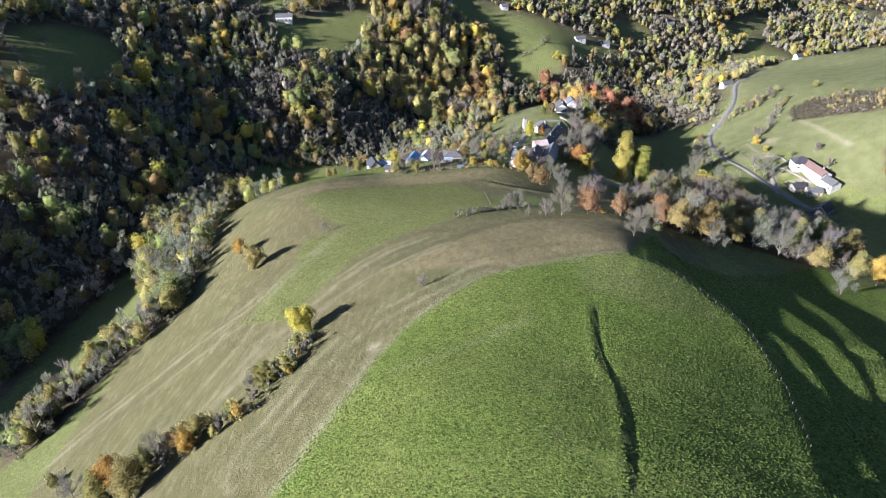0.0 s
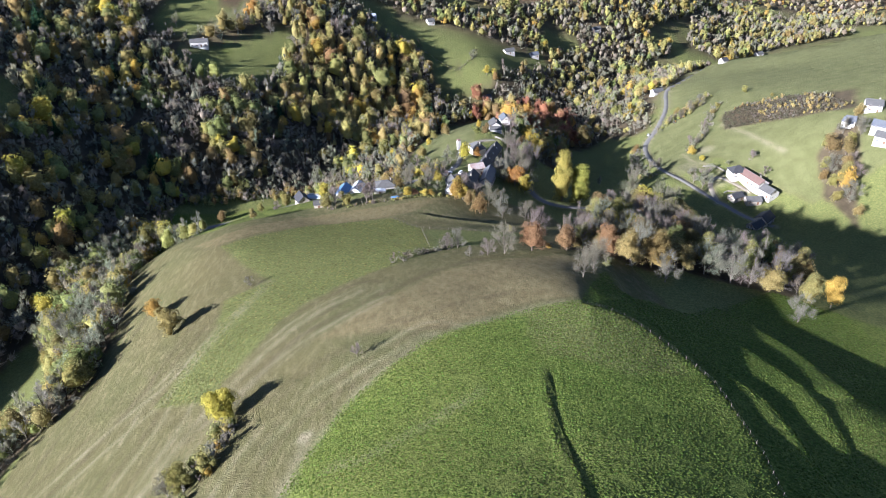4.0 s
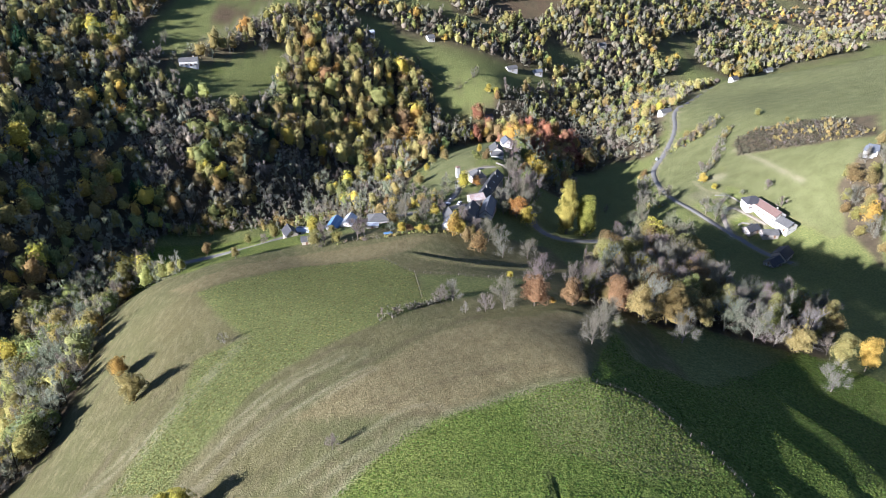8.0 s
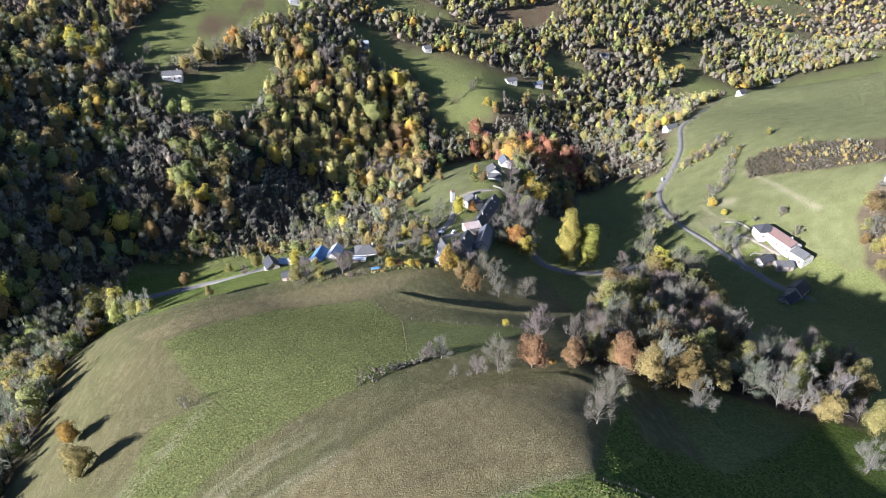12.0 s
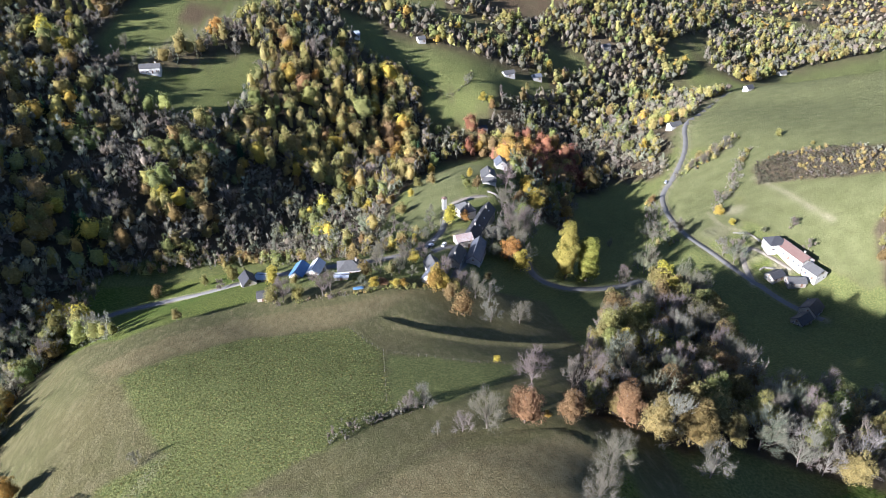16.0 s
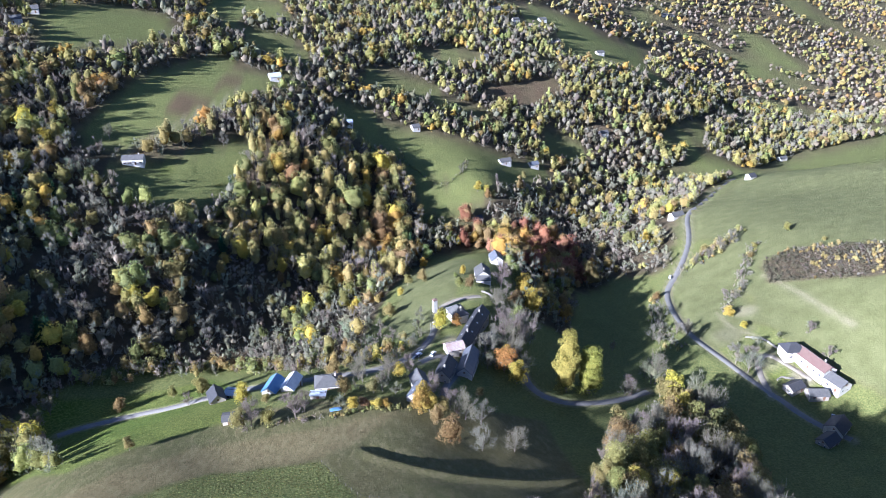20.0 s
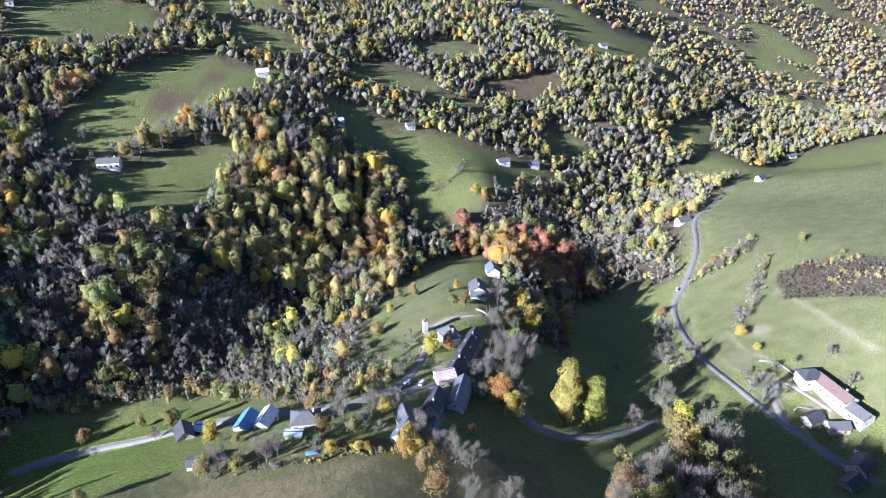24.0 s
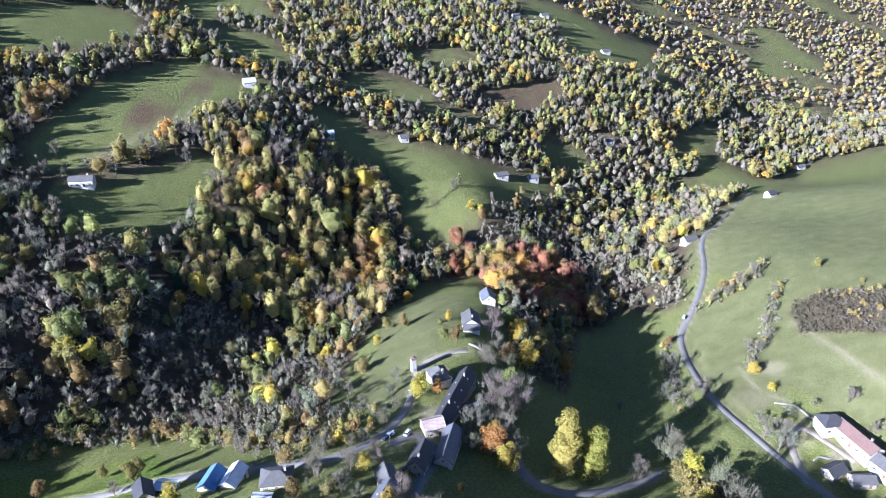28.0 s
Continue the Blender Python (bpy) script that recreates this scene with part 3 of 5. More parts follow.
def ribbon(name, line, half, material, label):
    """A road laid on the ground, with thickness."""
    fine = []
    for a, b in zip(line[:-1], line[1:]):
        n = max(1, int(math.hypot(b[0] - a[0], b[1] - a[1]) / 2.0))
        fine += [(a[0] + (b[0] - a[0]) * k / n, a[1] + (b[1] - a[1]) * k / n) for k in range(n)]
    p = np.array(fine + [line[-1]], float)
    d = np.gradient(p, axis=0)
    d /= np.linalg.norm(d, axis=1)[:, None] + 1e-9
    s = np.column_stack([-d[:, 1], d[:, 0]])
    rows = []
    for off, up in ((-half - 0.3, -0.3), (-half, 0.06), (0.0, 0.1), (half, 0.06), (half + 0.3, -0.3)):
        e = p + s * off
        rows.append(np.column_stack([e, lie(p[:, 0], p[:, 1]) + up]))
    co = np.stack(rows, 1).reshape(-1, 3)
    i = np.arange(len(p) - 1)[:, None] * 5 + np.arange(4)[None]
    f = np.stack([i, i + 1, i + 6, i + 5], 2).reshape(-1, 4)[:, ::-1]
    return tagged(new(name, mesh_of(name, co, f, material, True)), label, "road", kind="structure")


ribbon("road_1", ROADS[0][0], ROADS[0][1], asphalt, "narrow grey asphalt lane winding down the valley")
ribbon("road_2", ROADS[1][0], ROADS[1][1], asphalt, "lane curving below the village")
ribbon("road_3", ROADS[2][0], ROADS[2][1], asphalt, "village road along the terrace")
ribbon("road_4", ROADS[3][0], ROADS[3][1], gravel, "gravel track to the farm")
ribbon("road_5", ROADS[4][0], ROADS[4][1], asphalt, "narrow lane between the village houses")
ribbon("road_6", ROADS[5][0], ROADS[5][1], gravel, "gravel drive to the upper houses")

# ---- buildings ----


def part(name, bm, material, parent, label=""):
    """Links a bmesh as one mesh object under a thing or a part."""
    me = bpy.data.meshes.new(name)
    bm.normal_update()
    bm.to_mesh(me)
    bm.free()
    me.materials.append(material)
    ob = new(name, me)
    ob.parent = parent
    if label:
        tagged(ob, label)
    return ob


def box(bm, x0, y0, z0, x1, y1, z1, top=None):
    """A box; top: (dx, dy) to move its upper face by."""
    dx, dy = top or (0, 0)
    v = [bm.verts.new(p) for p in ((x0, y0, z0), (x1, y0, z0), (x1, y1, z0), (x0, y1, z0), (x0 + dx, y0 + dy, z1), (x1 + dx, y0 + dy, z1), (x1 + dx, y1 + dy, z1), (x0 + dx, y1 + dy, z1))]
    for f in ((3, 2, 1, 0), (4, 5, 6, 7), (0, 1, 5, 4), (1, 2, 6, 5), (2, 3, 7, 6), (3, 0, 4, 7)):
        bm.faces.new([v[k] for k in f])
    return bm


def solid(bm, pts, drop):
    """A flat polygon thickened downwards."""
    up = [bm.verts.new(p) for p in pts]
    dn = [bm.verts.new((p[0], p[1], p[2] - drop)) for p in pts]
    bm.faces.new(up)
    bm.faces.new(dn[::-1])
    for k in range(len(pts)):
        bm.faces.new([up[k], dn[k], dn[(k + 1) % len(pts)], up[(k + 1) % len(pts)]])
    return bm


HOUSE_SPOTS = []


def house(x, y, yaw, length, width, walls, rise, roof_mat, wall_mat, label, group, hip=False, chimney=0, lights=0, ribs=False, porch=False):
    """A house: its length and ridge run along the yaw, walls and roof rise in metres."""
    HOUSE_SPOTS.append((x, y, max(length, width) * 0.6 + 2.0))
    c, s = math.cos(radians(yaw)), math.sin(radians(yaw))
    hl, hw = length / 2, width / 2
    cx = np.array([x + c * a - s * b for a in (-hl, hl) for b in (-hw, hw)])
    cy = np.array([y + s * a + c * b for a in (-hl, hl) for b in (-hw, hw)])
    zs = lie(cx, cy)
    base, low = float(zs.mean()), float(zs.min() - zs.mean()) - 0.6
    far = y > 640
    top = new("barn" if "barn" in label or "shed" in label or "hut" in label else "house")
    top.matrix_world = Matrix.Translation((x, y, base)) @ Matrix.Rotation(radians(yaw), 4, "Z")
    tagged(top, label, "building", group)
    bm = bmesh.new()
    if hip:
        box(bm, -hl, -hw, low, hl, hw, walls)
    else:
        e = [[bm.verts.new((a, b, z)) for b, z in ((-hw, low), (hw, low), (hw, walls), (0, walls + rise - 0.1), (-hw, walls))] for a in (-hl, hl)]
        bm.faces.new(e[0][::-1])
        bm.faces.new(e[1])
        for k in range(5):
            bm.faces.new([e[0][k], e[0][(k + 1) % 5], e[1][(k + 1) % 5], e[1][k]])
    part("wall", bm, wall_mat, top)
    o, t = 0.45, 0.18
    drop = rise * o / hw
    ez, rz = walls - drop + 0.2, walls + rise + 0.2
    inset = min(hl * 0.75, hw * 0.9) if hip else 0
    for side in (-1, 1):
        bm = bmesh.new()
        pts = [(-hl - o, side * (hw + o), ez), (hl + o, side * (hw + o), ez), (hl + (o if not hip else -inset), side * 0.02, rz), (-hl - (o if not hip else -inset), side * 0.02, rz)]
        solid(bm, pts if side < 0 else pts[::-1], t)
        slope = part("roof", bm, roof_mat, top)
        n = int(length / 0.9)
        if not far and (ribs or n > 3):
            rows = n if ribs else 9
            for k in range(rows + 1):
                bm = bmesh.new()
                u = k / rows
                if ribs:
                    a = -hl - o + u * (length + 2 * o)
                    b0, b1 = (a - 0.06, side * (hw + o), ez), (a + 0.06, side * 0.02, rz)
                    q = [(b0[0], b0[1], b0[2] + 0.07), (b0[0] + 0.12, b0[1], b0[2] + 0.07), (b0[0] + 0.12, b1[1], b1[2] + 0.07), (b0[0], b1[1], b1[2] + 0.07)]
                else:
                    w0, w1 = u, u + 0.02
                    ends = hl + (o if not hip else o - (inset + o) * u)
                    yy = [side * ((hw + o) * (1 - w) + 0.02 * w) for w in (w0, w1)]
                    zz = [ez * (1 - w) + rz * w + 0.035 for w in (w0, w1)]
                    q = [(-ends, yy[0], zz[0]), (ends, yy[0], zz[0]), (ends, yy[1], zz[1]), (-ends, yy[1], zz[1])]
                part("rib" if ribs else "course", solid(bm, q if side < 0 else q[::-1], 0.08), roof_mat, slope)
    if hip:
        for side in (-1, 1):
            bm = bmesh.new()
            pts = [(side * (hl + o), -(hw + o), ez), (side * (hl + o), hw + o, ez), (side * (hl - inset), 0, rz)]
            solid(bm, pts if side > 0 else pts[::-1], t)
            part("roof", bm, roof_mat, top)
    elif not far:
        bm = box(bmesh.new(), -hl - o, -0.14, rz - 0.1, hl + o, 0.14, rz + 0.07)
        part("ridge_cap", bm, slate_grey, top)
    for k in range(chimney):
        a = hl * (0.55 if k == 0 else -0.6)
        ch = part("chimney", box(bmesh.new(), a - 0.4, 0.15, walls + rise * 0.5, a + 0.4, 0.8, walls + rise + 1.1), plaster_cream, top)
        part("cap", box(bmesh.new(), a - 0.5, 0.05, walls + rise + 1.1, a + 0.5, 0.9, walls + rise + 1.25), stone_wall, ch)
    for k in range(lights):
        a, side = -hl * 0.75 + 1.5 * hl * (k + 0.5) / lights, -1 if k % 2 else 1
        w0, w1 = 0.45, 0.6
        yy = [side * ((hw + o) * (1 - w)) for w in (w0, w1)]
        zz = [ez * (1 - w) + rz * w + 0.1 for w in (w0, w1)]
        q = [(a - 0.4, yy[0], zz[0]), (a + 0.4, yy[0], zz[0]), (a + 0.4, yy[1], zz[1]), (a - 0.4, yy[1], zz[1])]
        part("skylight", solid(bmesh.new(), q if side < 0 else q[::-1], 0.08), sheet_white, top)
    if porch:
        bm = solid(bmesh.new(), [(hl - 0.1, -hw, walls + 0.6), (hl + 3.0, -hw - 0.3, walls - 1.6), (hl + 3.0, hw + 0.3, walls - 1.6), (hl - 0.1, hw, walls + 0.6)], 0.15)
        part("porch_roof", bm, slate_grey, top)
        part("porch_wall", box(bmesh.new(), hl, -hw + 0.1, low, hl + 2.6, hw - 0.1, walls - 1.55), wall_mat, top)
    # doors and windows on the long sides and the gables
    storeys = 2 if walls > 4.3 else 1
    for side in (-1, 1):
        n = max(1, min(5, int(length / 3.4)))
        for f in range(storeys):
            for k in range(n):
                a, z = -hl + length * (k + 0.5) / n, 0.95 + f * 2.5
                door = f == 0 and k == n // 2 and side < 0
                wide, z0, z1 = (0.55, 0.0, 2.05) if door else (0.42, z, z + 1.15)
                y0, y1 = side * hw - 0.07, side * hw + 0.07
                fr = part("door" if door else "window", box(bmesh.new(), a - wide, y0, z0, a + wide, y1, z1), shutter_wood if door else paint_white, top)
                if not door and not far:
                    part("pane", box(bmesh.new(), a - wide + 0.08, y0 - 0.02, z0 + 0.08, a + wide - 0.08, y1 + 0.02, z1 - 0.08), glass, fr)
                    for g in (-1, 1):
                        part("shutter", box(bmesh.new(), a + g * (wide + 0.24) - 0.22, y0 - 0.01, z0, a + g * (wide + 0.24) + 0.22, y1 + 0.01, z1), shutter_wood, fr)
        if not hip and not far and not porch:
            for b in (-width * 0.22, width * 0.22):
                fr = part("window", box(bmesh.new(), side * hl - 0.07, b - 0.42, 1.0, side * hl + 0.07, b + 0.42, 2.1), paint_white, top)
                part("pane", box(bmesh.new(), side * hl - 0.09, b - 0.34, 1.08, side * hl + 0.09, b + 0.34, 2.02), glass, fr)
            fr = part("window", box(bmesh.new(), side * hl - 0.07, -0.4, walls + 0.1, side * hl + 0.07, 0.4, walls + 0.9), shutter_wood, top)
    return top


V, FB, E, B, Fh = "village houses", "farm buildings", "hillside houses", "field barns", "far houses"
house(54.7, 399.8, -110, 12.3, 6.8, 4.0, 3.2, slate_dark, plaster_cream, 'stone house with a dark slate gable roof and pale gable', V, chimney=1)
house(66.0, 408.5, -108, 18.4, 7.0, 4.0, 3.2, slate_blue, plaster_white, 'long house with a blue-grey slate roof and white gable', V)
house(71.7, 439.8, -115, 33.4, 7.6, 4.5, 3.8, slate_dark, stone_wall, 'very long farm range under a steep dark slate roof', V, chimney=2, lights=6)
house(60.6, 420.4, 15, 8.1, 6.8, 4.6, 2.2, tin_rusty, plaster_cream, 'squat barn with a pale rust-streaked ribbed tin roof', V, ribs=True)
house(65.8, 454.4, -71, 10.0, 8.0, 5.4, 3.0, slate_grey, plaster_white, 'white two-storey house with a hipped grey slate roof', V, hip=True, chimney=1)
house(78.8, 436.4, 15, 7.6, 5.6, 3.4, 1.4, slate_grey, stone_wall, 'small stone shed with a weathered grey roof', V)
house(42.5, 385.0, -77, 8.6, 6.6, 4.4, 3.0, slate_grey, plaster_white, 'grey-roofed gabled house with white walls', V)
house(41.6, 375.7, -116, 10.1, 6.6, 4.0, 2.8, slate_blue, plaster_white, 'gabled house with blue slate and skylights on the roof', V, lights=2, chimney=1)
house(85.8, 504.5, -92, 10.0, 8.5, 5.2, 3.0, slate_grey, plaster_white, 'white house with a grey slate roof and lean-to front', V, porch=True, chimney=1)
house(100.9, 547.6, -87, 9.0, 7.5, 4.4, 3.2, slate_blue, plaster_white, 'white gabled house with a blue-grey roof at the spur end', V)
house(-45.1, 395.5, -68, 8.0, 6.5, 3.2, 3.0, slate_dark, plaster_cream, 'small dark gabled house beside the road', V)
house(-38.0, 398.5, -11, 7.2, 5.0, 2.6, 0.9, sheet_white, plaster_white, 'low outbuilding with a white sheet roof', V)
house(-20.6, 396.0, 74, 10.0, 6.2, 3.4, 2.4, sheet_blue, plaster_white, 'barn with a blue painted sheet-metal roof', V, ribs=True)
house(-12.6, 395.4, 74, 10.0, 5.8, 3.4, 2.2, sheet_white, plaster_white, 'barn with a bright white sheet-metal roof', V, ribs=True)
house(3.8, 390.0, 4, 11.0, 8.5, 3.0, 2.4, slate_grey, plaster_white, 'low white cottage with a hipped grey tile roof', V, hip=True, chimney=1)
house(0.5, 378.9, -6, 6.1, 3.0, 2.1, 0.4, sheet_white, stone_wall, 'narrow white-roofed garden shed', V)
house(-32.8, 366.3, 7, 4.8, 5.0, 2.6, 0.7, slate_grey, plaster_cream, 'roofed cream-walled shed with a small yard', V)
house(240.6, 415.6, -76, 19.5, 8.0, 4.3, 2.4, tile_red, plaster_white, 'long white farmhouse with a faded red tile roof', FB, chimney=1)
house(234.4, 426.0, 2, 10.0, 8.0, 4.5, 2.8, slate_dark, plaster_white, 'hip-roofed slate end block of a farm', FB, hip=True)
house(244.8, 401.6, -72, 9.0, 7.6, 4.0, 2.4, slate_grey, plaster_white, 'grey-roofed end of the farm range', FB)
house(234.2, 399.6, -6, 9.0, 6.0, 2.6, 1.8, slate_grey, stone_wall, 'small slate-roofed farm shed', FB)
house(225.6, 405.2, 22, 8.5, 6.0, 2.6, 1.8, slate_dark, stone_wall, 'dark slate-roofed farm shed beside the yard', FB)
house(229.9, 375.9, 38, 10.0, 8.0, 3.6, 2.8, slate_dark, plaster_cream, 'dark-roofed farm cottage with a white gable', FB)
house(218.8, 365.5, 29, 9.0, 6.0, 2.6, 2.0, slate_dark, stone_wall, 'low stone outbuilding beside the lane', FB)
house(298.1, 419.4, -32, 5.2, 7.0, 3.4, 2.2, slate_blue, plaster_white, 'house with a blue-grey roof among trees', E)
house(314.7, 425.4, -26, 9.6, 8.0, 4.4, 2.6, slate_grey, plaster_white, 'white hillside house with a grey roof', E, chimney=1)
house(307.7, 404.7, -44, 8.7, 8.0, 4.4, 2.6, slate_blue, plaster_white, 'white hillside house with a blue-grey roof', E)
house(305.5, 396.7, -47, 7.9, 8.0, 4.0, 2.4, slate_grey, plaster_white, 'white hillside house with a grey roof', E)
house(296.9, 419.1, -53, 6.0, 6.0, 3.0, 2.0, slate_blue, plaster_white, 'small blue-roofed hillside house', E)
house(-141.6, 624.3, 4, 14.0, 7.0, 4.0, 2.0, slate_grey, plaster_white, 'long low white farmhouse on the pasture', B, chimney=1)
house(-62.8, 779.9, 20, 9.6, 7.5, 3.6, 2.6, sheet_white, plaster_white, 'pale-roofed barn on the high pasture', B)
house(60.1, 769.2, 20, max(7.0, 5.7), 6.5, 3.2, 2.2, slate_grey, plaster_white, 'small grey field barn on pasture', B)
house(141.0, 754.6, 20, max(7.0, 11.0), 6.5, 3.2, 2.2, slate_grey, plaster_white, 'field barn with a weathered grey roof', B)
house(171.8, 771.3, 20, max(7.0, 8.9), 6.5, 3.2, 2.2, slate_blue, plaster_white, 'field barn with a bluish roof', B)
house(265.4, 650.8, 20, max(7.0, 10.8), 6.5, 3.2, 2.2, slate_grey, plaster_white, 'grey-roofed barn beside the lane', B)
house(357.6, 713.5, 20, max(7.0, 6.7), 6.5, 3.2, 2.2, slate_dark, plaster_white, 'dark-roofed barn at the pasture edge', B)
house(0.5, 747.3, 20, max(7.0, 3.7), 6.5, 3.2, 2.2, sheet_white, plaster_white, 'tiny pale hut on the meadow', B)
house(267.1, 863.8, 20, max(7.0, 9.3), 6.5, 3.2, 2.2, slate_grey, plaster_white, 'grey barn standing among trees', B)
house(148.3, 951.6, 20, max(7.0, 7.9), 6.5, 3.2, 2.2, slate_grey, plaster_white, 'small far barn among woods', B)
house(105.2, 668.2, 20, max(7.0, 4.4), 6.5, 3.2, 2.2, slate_dark, plaster_white, 'dark wooden hut below the meadow', B)
house(513.4, 924.4, 20, max(7.0, 11.0), 6.5, 3.2, 2.2, slate_grey, plaster_white, 'grey barn on the shoulder', B)
house(253.1, 1135.0, 20, max(7.0, 11.0), 6.5, 3.2, 2.2, slate_grey, plaster_white, 'far white farmhouse on a meadow', B)
house(317.2, 1066.8, 20, max(7.0, 11.0), 6.5, 3.2, 2.2, slate_grey, plaster_white, 'far white house on a green meadow', B)
house(252.9, 1047.1, 20, max(7.0, 11.0), 6.5, 3.2, 2.2, slate_grey, plaster_white, 'far grey-roofed house by woods', B)
house(588.6, 1513.2, 20, max(7.0, 11.0), 6.5, 3.2, 2.2, slate_grey, plaster_white, 'far white house among trees', B)
house(983.5, 1631.8, 20, max(7.0, 11.0), 6.5, 3.2, 2.2, slate_grey, plaster_white, 'far white house in the valley', B)
house(981.2, 1559.6, 20, max(7.0, 11.0), 6.5, 3.2, 2.2, slate_grey, plaster_white, 'far white house in the valley', B)
house(209.0, 1095.5, 20, max(7.0, 8.9), 6.5, 3.2, 2.2, slate_grey, plaster_white, 'tiny far hut on a meadow', B)
house(-225.5, 1252.5, 20, 12, 8.0, 3.4, 2.6, slate_grey, plaster_white, 'far white house with a grey roof', Fh)
house(-264.2, 766.8, 20, 12, 8.0, 3.4, 2.6, slate_grey, plaster_white, 'far white house with a grey roof', Fh)
house(-259.5, 792.8, 20, 10, 8.0, 3.4, 2.6, slate_grey, plaster_white, 'far white house with a grey roof', Fh)
house(7.3, 1540.4, 20, 34, 8.0, 3.4, 2.6, slate_grey, plaster_white, 'far white house with a grey roof', Fh)
house(-54.6, 1446.1, 20, 10, 8.0, 3.4, 2.6, slate_grey, plaster_white, 'far white house with a grey roof', Fh)
house(182.6, 1355.7, 20, 10, 8.0, 3.4, 2.6, slate_grey, plaster_white, 'far white house with a grey roof', Fh)
house(310.9, 1778.9, 20, 12, 8.0, 3.4, 2.6, slate_grey, plaster_white, 'far white house with a grey roof', Fh)
house(186.2, 1122.6, 20, 12, 8.0, 3.4, 2.6, slate_grey, plaster_white, 'far white house with a grey roof', Fh)
house(201.5, 1068.4, 20, 9, 8.0, 3.4, 2.6, slate_grey, plaster_white, 'far white house with a grey roof', Fh)
house(568.5, 1498.2, 20, 12, 8.0, 3.4, 2.6, slate_grey, plaster_white, 'far white house with a grey roof', Fh)
house(758.5, 1794.2, 20, 10, 8.0, 3.4, 2.6, slate_grey, plaster_white, 'far white house with a grey roof', Fh)
house(966.4, 1612.6, 20, 11, 8.0, 3.4, 2.6, slate_grey, plaster_white, 'far white house with a grey roof', Fh)
house(975.9, 1539.6, 20, 10, 8.0, 3.4, 2.6, slate_grey, plaster_white, 'far white house with a grey roof', Fh)
house(980.2, 1852.2, 20, 10, 8.0, 3.4, 2.6, slate_grey, plaster_white, 'far white house with a grey roof', Fh)
house(-173.6, 1616.8, 20, 9, 8.0, 3.4, 2.6, slate_grey, plaster_white, 'far white house with a grey roof', Fh)

# ---- trees ----
TINTS = {"yellow": (0.5, 0.41, 0.085), "golden": (0.31, 0.265, 0.1), "olive": (0.241, 0.253, 0.092), "orange": (0.42, 0.275, 0.075), "rust": (0.265, 0.19, 0.085), "bare": (0.27, 0.24, 0.185), "lichen": (0.265, 0.26, 0.18), "heath": (0.13, 0.125, 0.08), "bramble": (0.19, 0.175, 0.135), "poplar": (0.33, 0.325, 0.075), "spruce": (0.03, 0.06, 0.03), "red": (0.28, 0.135, 0.085), "birch": (0.37, 0.335, 0.125)}


def prism(a, b, ra, rb, sides=4):
    """A tapered limb from a to b: corners and quads."""
    a, b = np.array(a, float), np.array(b, float)
    d = (b - a) / (np.linalg.norm(b - a) + 1e-9)
    s = np.cross(d, (0.31, 0.95, 0.1) if abs(d[2]) > 0.8 else (0, 0, 1))
    s /= np.linalg.norm(s)
    u = np.cross(d, s)
    w = np.linspace(0, 2 * np.pi, sides, endpoint=False)
    ring = np.cos(w)[:, None] * s + np.sin(w)[:, None] * u
    co = np.concatenate([a + ring * ra, b + ring * rb])
    k = np.arange(sides)
    return co, np.stack([k, (k + 1) % sides, (k + 1) % sides + sides, k + sides], 1)


def tri(co_f):
    """Quads split into triangles."""
    co, f = co_f
    return co, np.concatenate([f[:, [0, 1, 2]], f[:, [0, 2, 3]]])


def join(parts):
    """Several (corners, faces) as one."""
    co, fs, n = [], [], 0
    for c, f in parts:
        co.append(c)
        fs.append(f + n)
        n += len(c)
    return np.concatenate(co), np.concatenate(fs)


def ball(rounds):
    """Directions and triangles of an icosahedron, split a number of times."""
    bm = bmesh.new()
    bmesh.ops.create_icosphere(bm, subdivisions=rounds, radius=1.0)
    co = np.array([v.co[:] for v in bm.verts])
    f = np.array([[v.index for v in face.verts] for face in bm.faces])
    bm.free()
    return co, f


BALLS = {k: ball(k) for k in (1, 2, 3)}


def unit(v):
    return v / (np.linalg.norm(v, axis=1)[:, None] + 1e-9)


def hull(rng, lobes, rounds, much=0.88):
    """The uneven inner mass of a crown, following its lobes."""
    d, f = BALLS[rounds]
    lb = np.array(lobes)
    c = np.average(lb[:, :3], axis=0, weights=lb[:, 3] ** 2)
    r = np.zeros(len(d))
    for x, y, z, rad, flat in lobes:
        o = np.array((x, y, z)) - c
        along_d = d @ o
        disc = along_d ** 2 - o @ o + (rad * (1 + (flat - 1) * np.abs(d[:, 2]))) ** 2
        r = np.maximum(r, np.where(disc > 0, along_d + np.sqrt(np.maximum(disc, 0)), 0))
    return c + d * (np.maximum(r, 0.04) * much * rng.uniform(0.7, 1.08, len(d)))[:, None], f


